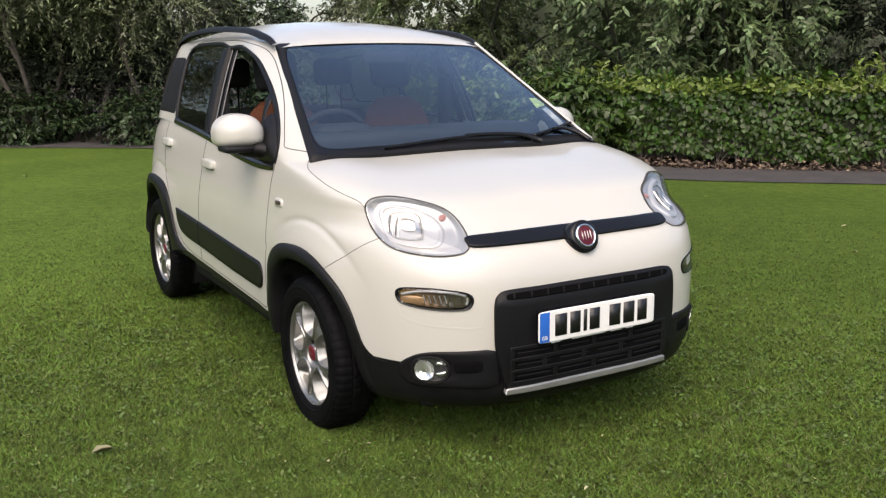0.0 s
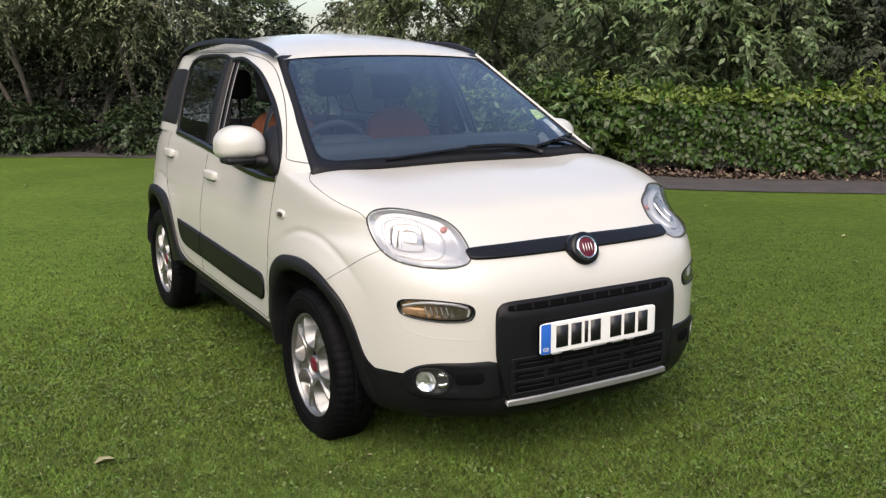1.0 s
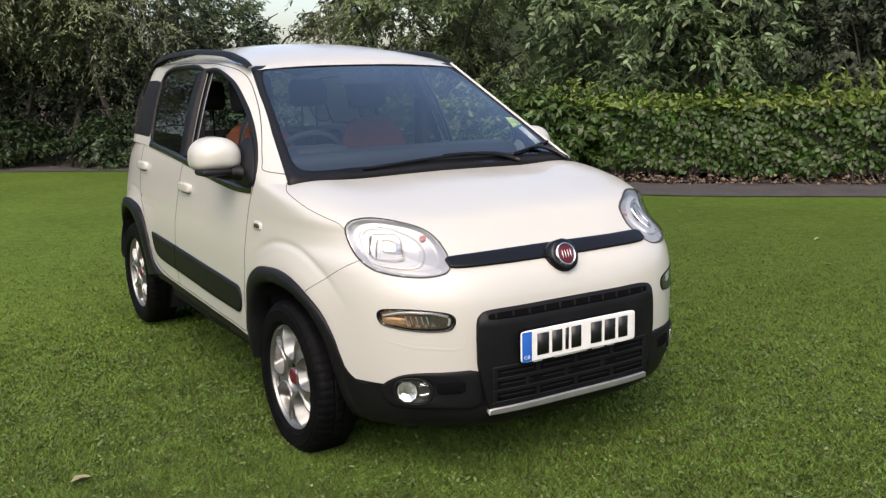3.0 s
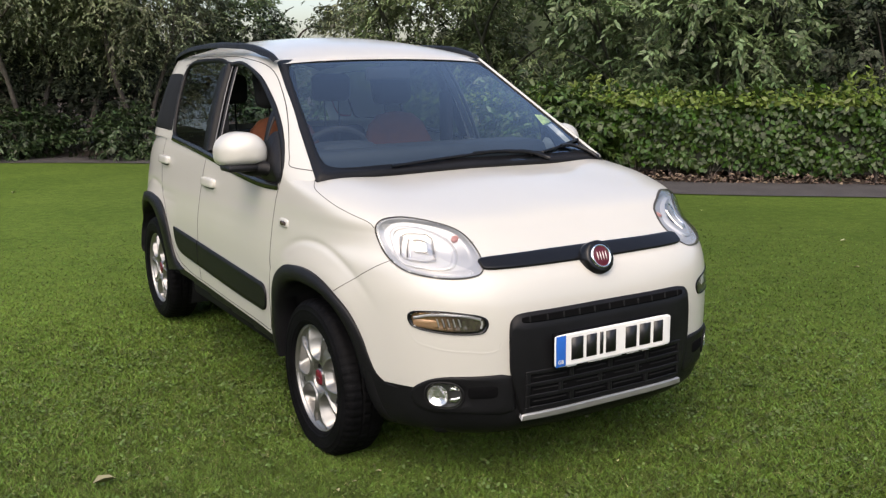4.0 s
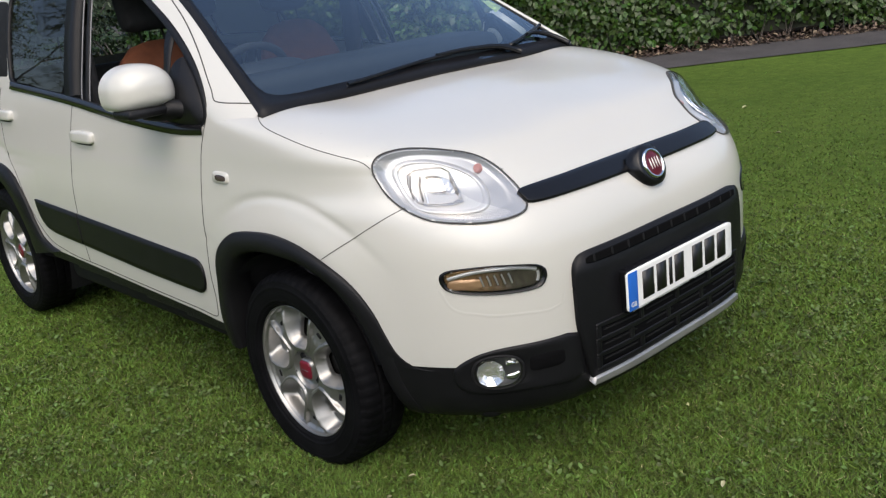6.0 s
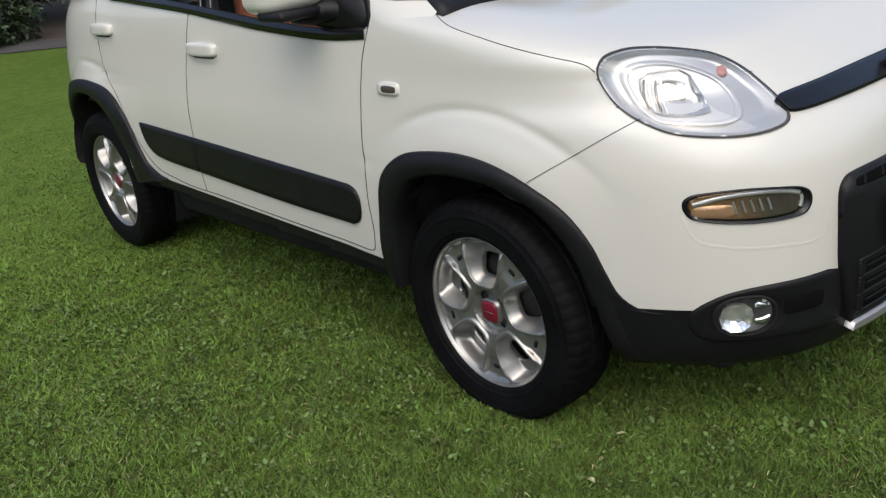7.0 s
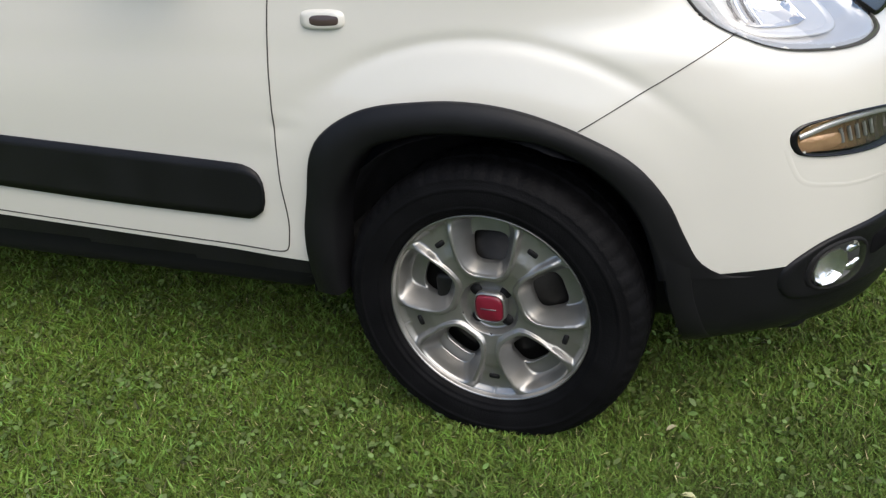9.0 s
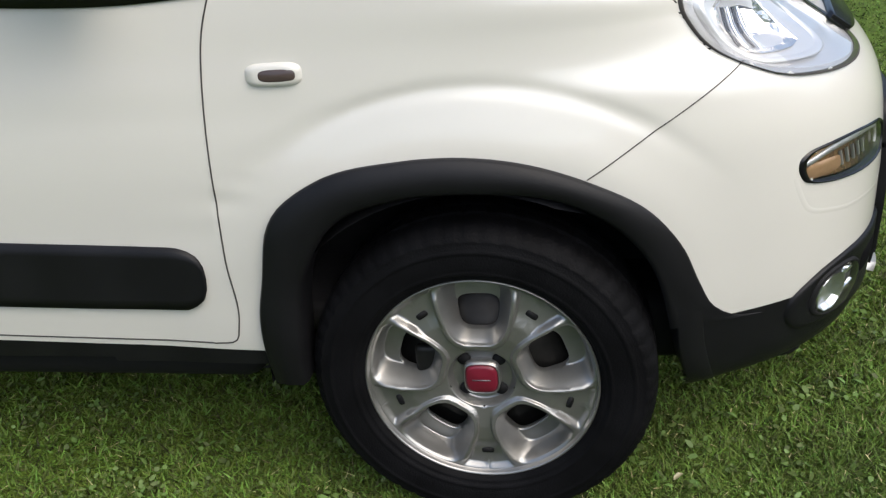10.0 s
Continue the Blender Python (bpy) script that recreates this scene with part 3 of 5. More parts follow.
CP = open_curve([(1.262, 1.035), (1.285, 1.2), (1.32, 1.35), (1.355, 1.46)], 24)
both("window_channel", band(CP, 0.004, 90, UPPER, -0.004), CHANNEL, car)
both("window_channel", band(CP + np.array([-0.052, 0.0]), 0.004, 90, UPPER, -0.012), CHANNEL, car)
both("window_channel", band(CP + np.array([-0.03, 0.0]), 0.022, 90, UPPER, -0.012), CLAD, car)
AP = open_curve([(0.60, 0.99), (0.61, 1.1), (0.625, 1.2), (0.65, 1.275)], 16)
part("door_edge", mirrored(band(CP + np.array([0.06, 0.0]), 0.016, 90, UPPER, -0.010)), PAINT, car)
both("quarter_light_bar", band(AP, 0.04, 90, UPPER, -0.006), CLAD, car)
both("weather_strip", band(open_curve([(0.36, 0.972), (0.5, 0.966), (0.8, 0.98), (1.35, 1.032), (1.7, 1.058), (1.99, 1.078)], 60), 0.03, 90, UPPER, 0.007), GLOSS, car)

# panel gaps
for pts, az, tree in (
    ([(0.345, 0.99), (0.378, 0.90), (0.392, 0.80), (0.398, 0.69), (0.403, 0.54), (0.405, 0.41), (0.417, 0.376), (0.46, 0.369)], 90, LOWER),
    ([(0.46, 0.370), (0.9, 0.383), (1.3, 0.398), (1.62, 0.412), (1.80, 0.45), (1.90, 0.55), (1.98, 0.68), (2.10, 0.80), (2.13, 0.95), (2.12, 1.08)], 90, LOWER),
    ([(1.33, 1.03), (1.36, 0.93), (1.395, 0.78), (1.405, 0.62), (1.405, 0.45), (1.40, 0.402)], 90, LOWER),
    ([(-0.19, 0.655), (-0.28, 0.7085), (-0.424, 0.794)], 90, LOWER),
    ([(0.348, 1.082), (0.476, 1.184), (0.69, 1.328), (0.905, 1.440), (1.20, 1.487), (1.608, 1.500), (2.0, 1.493), (2.14, 1.46)], 90, UPPER),
    ([(0.348, 1.082), (0.32, 1.056), (0.284, 1.049), (0.23, 1.045), (0.172, 1.040)], 90, UPPER),
):
    both("panel_gap", band(open_curve(pts, 60), 0.0016 if len(pts) == 3 else 0.0023, az, tree, 0.0012), SEAM, car)


def along_top(points, count=40):
    """A gap along the bonnet, given from above."""
    out = []
    for x, y in open_curve(points, count):
        hit, n, _, _ = LOWER.ray_cast(Vector((x, y, 3)), Vector((0, 0, -1)))
        out.append(np.array(hit + n * 0.0008 if hit else (x, y, 1.0)))
    return np.array(out)


bg = along_top([(-.686,-.323),(-.714,-.24),(-.733,-.15),(-.740,-.04),(-.738,.02),(-.731,.07),(-.70,.143),(-.66,.20)])
both("bonnet_gap", tube(bg, 0.0017, 6), SEAM, car)

# cladding round the wheels
for wy, wz in (WHEEL_F, WHEEL_R):
    o, i = arch_outer(wy, wz), arch_inner(wy, wz)
    P = []
    for n, (a, b) in enumerate(zip(o, i)):
        row = []
        ease = 1 - (0.93 if wy < 1 else 0.2) * np.clip((n - 42) / 24, 0, 1) ** 1.3
        for t, lift in ((0.0, -0.004), (0.0, 0.010), (0.06, 0.016), (0.5, 0.020), (0.86, 0.019), (1.0, 0.008)):
            row.append(stick(*(a + (b - a) * t), 90, LOWER, lift * ease))
        deep = row[-1].copy()
        deep[0] += 0.07 - 0.06 * float(np.clip((n - 38) / 18, 0, 1)) * (wy < 1)
        row.append(deep)
        P.append(row)
    both("arch_cladding", sheet(np.array(P), flip=True), CLAD, car, "black plastic wheel-arch cladding")
    # the well behind
    W = []
    for t in np.linspace(0.03, np.pi - 0.03, 44) if wy < 1.0 else np.linspace(-0.45, np.pi + 0.45, 56):
        r = 0.372 - 0.05 * max(0.0, -math.sin(t))
        rim_x = -0.80 + 0.13 * float(np.clip((-math.cos(t) - 0.4) / 0.5, 0, 1)) if wy < 1 else -0.70 - 0.10 * float(np.clip(math.sin(t) / 0.15, 0, 1))
        W.append([(x, wy + r * math.cos(t), wz - 0.01 + r * math.sin(t)) for x in (rim_x, -0.6, -0.45)] + [(-0.45, wy, wz)])
    both("wheel_well", sheet(np.array(W)), LINER, car)

# the bumper's rear edge in front of the wheel
both("bumper_edge", band(open_curve([(-0.352, 0.425), (-0.353, 0.385), (-0.357, 0.33), (-0.369, 0.27), (-0.385, 0.205)], 20), 0.044, 90, LOWER, 0.0015, ((-0.5, -0.03), (-0.5, -0.002), (-0.44, 0), (0, 0), (0.44, 0), (0.5, -0.002), (0.5, -0.03))), CLAD, car)

# side strips, handles, repeaters
strip = closed([(0.446, 0.500), (0.453, 0.466), (0.474, 0.447), (0.515, 0.442), (0.85, 0.449), (1.30, 0.469), (1.68, 0.487), (1.79, 0.520), (1.828, 0.585), (1.825, 0.610),
                (1.79, 0.612), (1.35, 0.595), (0.9, 0.576), (0.54, 0.561), (0.484, 0.556), (0.457, 0.543), (0.447, 0.522)], 140)
sf = strip.copy()
sf[:, 0] = np.minimum(sf[:, 0], 1.398)
sr = strip.copy()
sr[:, 0] = np.maximum(sr[:, 0], 1.412)


def long_skin(poly, az, tree, lift, steps=60):
    """A long flat piece on the shell, in upright slices."""
    a, b = poly[:, 0].min() + 1e-4, poly[:, 0].max() - 1e-4
    P = []
    for u in a + (b - a) * (0.5 - 0.5 * np.cos(np.pi * np.linspace(0, 1, steps))):
        zs = []
        for k in range(len(poly)):
            p, q = poly[k], poly[(k + 1) % len(poly)]
            if (p[0] - u) * (q[0] - u) <= 0 and p[0] != q[0]:
                zs.append(p[1] + (q[1] - p[1]) * (u - p[0]) / (q[0] - p[0]))
        lo, hi = (min(zs), max(zs)) if zs else (poly[:, 1].mean(),) * 2
        P.append([stick(u, lo, az, tree, -0.003)] + [stick(u, lo + (hi - lo) * t, az, tree, lift) for t in np.linspace(0.0, 1, 7)] + [stick(u, hi, az, tree, -0.003)])
    back = lambda row: [p + (row[0] - row[1]) for p in row]
    P = [back(P[0])] + P + [back(P[-1])]
    return sheet(np.array(P), flip=True)


both("rubbing_strip", long_skin(sf, 90, LOWER, 0.008), CLAD, PANEL["front_door"], "matt black side strip", PANEL["front_door_l"])
both("rubbing_strip", long_skin(sr, 90, LOWER, 0.008), CLAD, PANEL["rear_door"], "matt black side strip", PANEL["rear_door_l"])
for cy, cz, owner in ((1.25, 0.904, "front_door"), (2.065, 0.955, "rear_door")):
    cup = skin(rounded(0.10, 0.036, 3, 40, cy - 0.015, cz - 0.008), 90, LOWER, [(0, 0.001), (0.5, 0.001), (0.85, 0.002), (1, 0.001)])
    both("handle_recess", cup, PAINT, PANEL[owner], "", PANEL[owner + "_l"])
    h = skin(rounded(0.098, 0.0225, 5.0, 56, cy, cz), 90, LOWER, [(0, 0.022), (0.5, 0.0218), (0.82, 0.0207), (0.93, 0.017), (1.0, 0.009), (1.0, 0.0)])
    # dark strip below each handle, painted as the shade of the grip
    grip = skin(rounded(0.080, 0.006, 3, 40, cy, cz - 0.0235), 90, LOWER, [(0, 0.0045), (0.8, 0.004), (1, 0.0)])
    both("grip_gap", grip, SEAM, PANEL[owner], "", PANEL[owner + "_l"])
    both("handle", h, PAINT, PANEL[owner], "", PANEL[owner + "_l"])
rep = both("side_repeater", skin(REPEATER, 90, LOWER, [(0, 0.008), (0.6, 0.008), (0.9, 0.006), (1, 0.0)]), PAINT, car, "small smoky side repeater lamp")
both("repeater_lens", skin(rounded(0.031, 0.0105, 3, 32, 0.268, 0.837), 90, LOWER, [(0, 0.0095), (0.7, 0.0095), (1, 0.007)]), LENSBROWN, rep[0], "", rep[1])

# mirrors
def mirror_cap():
    c = np.array([-0.832, 0.565, 1.094])
    P = []
    for t in np.linspace(0, np.pi * 2, 40, endpoint=False):
        row = []
        for r in np.linspace(0, 1, 14):
            a = r * np.pi / 2
            ct, st = math.cos(t), math.sin(t)
            n = 2.2 if st > 0 else 3.6
            px = np.sign(ct) * abs(ct) ** (2 / n) * 0.100 * math.sin(a) ** 0.75
            pz = np.sign(st) * abs(st) ** (2 / n) * 0.086 * math.sin(a) ** 0.75
            if pz < 0:
                pz *= 0.66
            row.append((c[0] + px, c[1] - 0.085 * math.cos(a) + 0.5 * -px * 0.35 + 0.02, c[2] + pz))
        row.append((row[-1][0], row[-1][1] + 0.05, row[-1][2]))
        P.append(row)
    return sheet(np.array(P), around=True, flip=True)


for m in (False, True):
    fit_side = (lambda vf: ([(p[0] - 0.022, p[1], p[2] - 0.030) for p in mirrored(vf)[0]], mirrored(vf)[1])) if m else (lambda vf: vf)
    base = open_curve([(-0.70, 0.47, 1.005), (-0.76, 0.51, 1.03), (-0.80, 0.55, 1.030), (-0.83, 0.575, 1.040)], 12)
    arm = part("door_mirror", fit_side(tube(base, np.linspace(0.030, 0.034, 12), 12)), CLAD, car, "white-capped door mirror")
    part("mirror_foot", fit_side(skin(closed([(0.365, 0.985), (0.47, 0.978), (0.62, 0.992), (0.64, 1.04), (0.60, 1.11), (0.545, 1.185), (0.50, 1.165), (0.41, 1.095), (0.36, 1.035)], 60), 90, UPPER, [(0, 0.006), (0.9, 0.006), (1, -0.01)])), CLAD, arm)
    part("mirror_cap", fit_side(mirror_cap()), PAINT, arm)
    part("mirror_tray", fit_side(box(-0.918, -0.745, 0.500, 0.622, 1.022, 1.050, 0.012)), CLAD, arm)
    part("mirror_glass", fit_side(box(-0.905, -0.760, 0.622, 0.630, 1.046, 1.144, 0.003)), CHROME, arm)

# roof rails
rail = open_curve([(-0.555, 0.85, 1.462), (-0.557, 0.89, 1.484), (-0.563, 1.02, 1.520), (-0.575, 1.40, 1.555), (-0.581, 1.85, 1.560), (-0.573, 2.2, 1.541), (-0.540, 2.5, 1.498), (-0.515, 2.62, 1.450)], 60)


def rail_band(line):
    """A deep rail with rounded upper edges that stands on the roof's edge; it tapers into the roof at both ends."""
    P = []
    for k, (x, y, z) in enumerate(line):
        f = k / (len(line) - 1)
        tall = 0.027 * min(1.0, 0.30 + f / 0.10, 0.30 + (1 - f) / 0.12)
        w, top = 0.017, z + 0.011
        ring = [(w, top - tall), (w, top - 0.010), (w * 0.62, top - 0.002), (0, top), (-w * 0.62, top - 0.002), (-w, top - 0.010), (-w * 1.25, top - tall)]
        P.append([(x + a, y, b) for a, b in ring])
    return sheet(np.array(P))


part("roof_rail", rail_band(rail), CLAD, car, "black roof rail")
part("roof_rail", mirrored(rail_band(rail + np.array([0.02, 0.03, -0.010]))), CLAD, car, "black roof rail")
edge_l = [screen_point(1.012, v, -0.002) for v in np.linspace(0.02, 1.0, 24)]
part("pillar_edge", tube(edge_l, 0.010, 8), PAINT, car)

# ---- the car's face ----


def front_sheet(outline, lift, steps=40):
    """A piece on the face, over both halves: made on the right half's skin by the mirrored side."""
    return long_skin(outline, 0, FACE, lift, steps)


fv, ff = joined((BVH_V, BVH_F), mirrored((BVH_V, BVH_F)))
FACE = BVHTree.FromPolygons([Vector(v) for v in fv], ff)
grille = part("grille_panel", front_sheet(GRILLE, 0.016, 90), CLAD, car, "black plastic grille panel")
part("upper_intake", front_sheet(rounded(0.358, 0.0125, 6, 80, 0, 0.605), 0.0172, 60), OPENING_SHADE, grille)
for k in range(11):
    part("vane", front_sheet(rounded(0.004, 0.011, 4, 16, -0.33 + 0.066 * k, 0.605), 0.0180, 4), DARK, grille)
# the lower grille: three rows of wide cells, real bars over a shade-coloured sheet
part("lower_intake", front_sheet(rounded(0.345, 0.064, 9, 80, 0, 0.362), 0.0172, 60), OPENING_SHADE, grille)
for z, tall in ((0.300, 0.006), (0.341, 0.0065), (0.383, 0.0065), (0.424, 0.006)):
    part("bar", front_sheet(rounded(0.348, tall, 8, 60, 0, z), 0.0215, 40), CLAD, grille)
for row, z in enumerate((0.3205, 0.362, 0.4035)):
    for k in range(5):
        x = -0.340 + 0.170 * k if row != 1 else (-0.340, -0.215, -0.045, 0.125, 0.340)[k]
        part("bar", front_sheet(rounded(0.008, 0.0205, 8, 24, x, z), 0.0212, 4), CLAD, grille)
    for x in (-0.255, -0.085, 0.085, 0.255):
        part("inner_vane", front_sheet(rounded(0.066, 0.0022, 6, 24, x, z + 0.002), 0.0185, 10), DARK, grille)
part("skid_lip", front_sheet(closed([(-0.330, 0.283), (0, 0.286), (0.330, 0.283), (0.341, 0.277), (0.351, 0.266), (0.33, 0.265), (0, 0.265), (-0.33, 0.265), (-0.351, 0.266), (-0.341, 0.277)], 110), 0.026, 60), SATIN, car, "satin silver lower lip")

# number plate, with its writing as bars
outline = rounded(0.26, 0.0555, 18, 96, 0, 0.4915)
plate = part("number_plate", sheet(np.array([[(p * s, y, 0.4915 + (q - 0.4915) * s) for s, y in ((0, -0.785), (0.9, -0.785), (0.994, -0.785), (1, -0.784), (1, -0.779))] for p, q in outline]), around=True), PLATE, car, "white number plate with black bars")
part("blue_band", box(-0.2575, -0.217, -0.787, -0.7845, 0.4385, 0.5445, 0.001), PLATEBLUE, plate)
txt = bpy.data.curves.new("country_letters", "FONT")
txt.body, txt.size, txt.align_x, txt.extrude = "GB", 0.019, "CENTER", 0.0004
letters = bpy.data.objects.new("country_letters", txt)
band_text = bpy.data.meshes.new_from_object(letters)
band_text.transform(pose(-0.2385, -0.7876, 0.449, 90))
bpy.data.objects.remove(letters)
part("country_letters", band_text, LETTER, plate, "white letters GB")
for k, (x, w) in enumerate(((-0.168, 0.05), (-0.106, 0.044), (-0.062, 0.014), (-0.020, 0.044), (0.072, 0.05), (0.137, 0.05), (0.200, 0.044))):
    part("character_bar", box(x - w / 2, x + w / 2, -0.7870, -0.7848, 0.455, 0.532), PLATEINK, plate)
holder = part("plate_holder", box(-0.250, 0.250, -0.779, -0.740, 0.4285, 0.548, 0.005), GLOSS, car)
for x0, x1 in ((-0.205, -0.165), (-0.115, 0.035), (0.060, 0.115), (0.130, 0.165)):
    part("holder_print", box(x0, x1, -0.7802, -0.7788, 0.4305, 0.4340), LETTER, holder)

# bar between the lamps, and the round badge
barc = [(-0.426, 0.794), (-0.25, 0.798), (-0.1, 0.799), (0, 0.799), (0.1, 0.799), (0.25, 0.798), (0.436, 0.796), (0.441, 0.780), (0.436, 0.764), (0.25, 0.762), (0, 0.761), (-0.25, 0.762), (-0.426, 0.765), (-0.431, 0.780)]
part("lamp_bar", front_sheet(closed(barc, 120), 0.010, 80), GLOSS, car, "black bar between the headlamps")


def disc(c, n, r, profile, sides=48):
    """A turned disc facing along n."""
    n = Vector(n).normalized()
    a = n.cross(Vector((0, 0, 1))).normalized()
    b = a.cross(n)
    P = np.array([[np.array(Vector(c) + (a * math.cos(t) + b * math.sin(t)) * r * s + n * h) for s, h in profile] for t in np.linspace(0, 2 * np.pi, sides, endpoint=False)])
    return sheet(P, around=True)


bc, bn = (0, -0.690, 0.770), (0, -0.9, 0.40)
badge = part("badge_surround", disc(bc, bn, 0.062, [(0, 0.012), (0.8, 0.012), (0.95, 0.008), (1.0, -0.03)]), GLOSS, car)
part("badge_ring", disc(bc, bn, 0.043, [(0.82, 0.014), (0.86, 0.019), (0.95, 0.019), (1, 0.012)]), CHROME, badge)
part("badge_disc", disc(bc, bn, 0.037, [(0, 0.019), (0.7, 0.018), (1.0, 0.014)]), MAROON, badge, "dark red round badge")
for x in (-0.018, -0.006, 0.006, 0.018):
    bar = disc(bc, bn, 0.016, [(0, 0.0205), (0.9, 0.0205), (1.0, 0.018)], 4)
    part("badge_bar", ([(q[0] * 0.12 + x, q[1], q[2]) for q in bar[0]], bar[1]), LETTER, badge)

# headlamps
lamp = both("headlamp", skin(HEAD, HEAD_AZ, LOWER, [(1.0, -0.002), (0.965, -0.006), (0.93, -0.007), (0.915, -0.014), (0.86, -0.016), (0.845, -0.022), (0.75, -0.024), (0.62, -0.027), (0.5, -0.029)], LAMP_RIM.mean(0)), LAMPGREY, car, "clear-lensed headlamp")
both("lamp_rim", skin(LAMP_RIM, HEAD_AZ, LOWER, [(1.12, -0.028), (1.08, -0.018), (1.04, -0.014), (1.0, -0.014), (0.95, -0.019), (0.90, -0.027)]), LAMPRIM, lamp[0], "bright lamp rim", lamp[1])
both("lamp_insert", skin(LAMP_RIM, HEAD_AZ, LOWER, [(0.94, -0.021), (0.7, -0.025), (0.4, -0.034)]), LAMPRIM, lamp[0], "", lamp[1])
for bowl in both("reflector", skin(BOWL[::5], HEAD_AZ, LOWER, [(1.03, -0.024), (1.0, -0.018), (0.95, -0.021), (0.78, -0.036), (0.42, -0.050), (0, -0.052)]), REFLECT, lamp[0], "faceted bright reflector", lamp[1]):
    bowl.data.polygons.foreach_set("use_smooth", [False] * len(bowl.data.polygons))
for k, u in enumerate((-0.221, -0.209, -0.197, -0.186)):
    line = open_curve([(u + 0.003, 0.862 - 0.002 * k), (u - 0.001, 0.835), (u + 0.003, 0.806 - 0.003 * k)], 16)
    both("reflector_flute", band(line, 0.0048, HEAD_AZ, LOWER, -0.0155), CHROME if k % 2 else GLOSS, lamp[0], "", lamp[1])
both("indicator_bulb", skin(rounded(0.013, 0.011, 2.2, 24, -0.042, 0.852), HEAD_AZ, LOWER, [(0, -0.014), (0.7, -0.017), (1, -0.026)]), PINK, lamp[0], "pale pink bulb", lamp[1])
both("lens", skin(HEAD, HEAD_AZ, LOWER, [(0, 0.014), (0.4, 0.014), (0.8, 0.012), (0.94, 0.009), (0.985, 0.004)]), CLEAR, lamp[0], "", lamp[1])
both("lamp_seal", skin(HEAD, HEAD_AZ, LOWER, [(0.976, -0.012), (0.984, 0.0056), (1.000, 0.0056), (1.007, -0.006)]), SEAM, lamp[0], "", lamp[1])

# daytime lamps with their black surrounds
dl = both("front_indicator", skin(BLINK, BLINK_AZ, LOWER, [(1.03, -0.003), (1.0, 0.004), (0.945, 0.004), (0.92, -0.012), (0.5, -0.018), (0, -0.018)]), GLOSS, car, "slim amber and clear front lamp in a black surround")
bl = BLINK.mean(0)
both("indicator_reflector", skin(bl + (BLINK - bl) * [0.915, 0.86], BLINK_AZ, LOWER, [(0, -0.0112), (0.35, -0.0108), (0.65, -0.0096), (0.88, -0.0078), (0.96, -0.0085), (1, -0.013)]), AMBER, dl[0], "amber reflector, clear at its inner end", dl[1])
top = open_curve([(-0.232, 0.615), (-0.18, 0.627), (-0.11, 0.630), (-0.04, 0.623), (-0.008, 0.614)], 40)
both("clear_strip", band(top, 0.009, BLINK_AZ, LOWER, -0.0050), LAMPRIM, dl[0], "bright clear strip", dl[1])
for u in (-0.150, -0.132, -0.114, -0.096, -0.078):
    both("lamp_flute", band(open_curve([(u - 0.004, 0.617), (u, 0.605), (u + 0.004, 0.590)], 8), 0.0045, BLINK_AZ, LOWER, -0.0058), SATIN, dl[0], "", dl[1])
both("lamp_flute", band(open_curve([(-0.006, 0.610), (-0.004, 0.598), (-0.008, 0.584)], 8), 0.007, BLINK_AZ, LOWER, -0.0052), LAMPRIM, dl[0], "", dl[1])
both("amber_bowl", skin(rounded(0.044, 0.0135, 3, 32, -0.190, 0.598), BLINK_AZ, LOWER, [(0, -0.0062), (0.7, -0.0056), (1, -0.0080)]), BULB, dl[0], "pale amber bowl", dl[1])
both("lamp_lens", skin(bl + (BLINK - bl) * [0.93, 0.90], BLINK_AZ, LOWER, [(0, 0.004), (0.7, 0.004), (1, 0.002)]), CLEAR, dl[0], "", dl[1])
crease = open_curve([(-0.258, 0.60), (-0.249, 0.574), (-0.23, 0.540), (-0.167, 0.519), (-0.045, 0.506), (0.025, 0.503), (0.052, 0.512), (0.060, 0.535)], 60)
both("bumper_crease", band(crease, 0.015, BLINK_AZ, LOWER, 0.0, ((-0.5, -0.0008), (-0.25, 0.0001), (0.05, 0.0003), (0.30, 0.0001), (0.5, -0.0008))), PAINT, car)

# fog lamps in their pods
pod = closed([(-0.315, 0.360), (-0.305, 0.376), (-0.28, 0.395), (-0.24, 0.413), (-0.18, 0.423), (-0.08, 0.425), (0.02, 0.424), (0.035, 0.40), (0.038, 0.30), (0.03, 0.282), (-0.13, 0.292), (-0.268, 0.295), (-0.31, 0.325)], 90)
fc = FOG.mean(0)


def pod_rows():
    """The surround, from the lamp's edge out to its own outline."""
    P = []
    for k in range(len(FOG)):
        d = FOG[k] - fc
        far_out = 1.5
        for i in range(len(pod)):
            p, g = pod[i] - fc, pod[(i + 1) % len(pod)] - pod[i]
            det = d[0] * -g[1] + d[1] * g[0]
            if abs(det) > 1e-12:
                t, u = (p[0] * -g[1] + p[1] * g[0]) / det, (d[0] * p[1] - d[1] * p[0]) / det
                if t > 1 and -1e-6 <= u <= 1 + 1e-6:
                    far_out = t
        P.append([stick(*(fc + d * (1.02 + (far_out - 1.02) * t)), FOG_AZ, LOWER, lift) for t, lift in ((0, 0.0), (0.05, 0.006), (0.3, 0.0065), (0.6, 0.007), (0.9, 0.007), (0.98, 0.004), (1, -0.006))])
    return sheet(np.array(P), around=True)


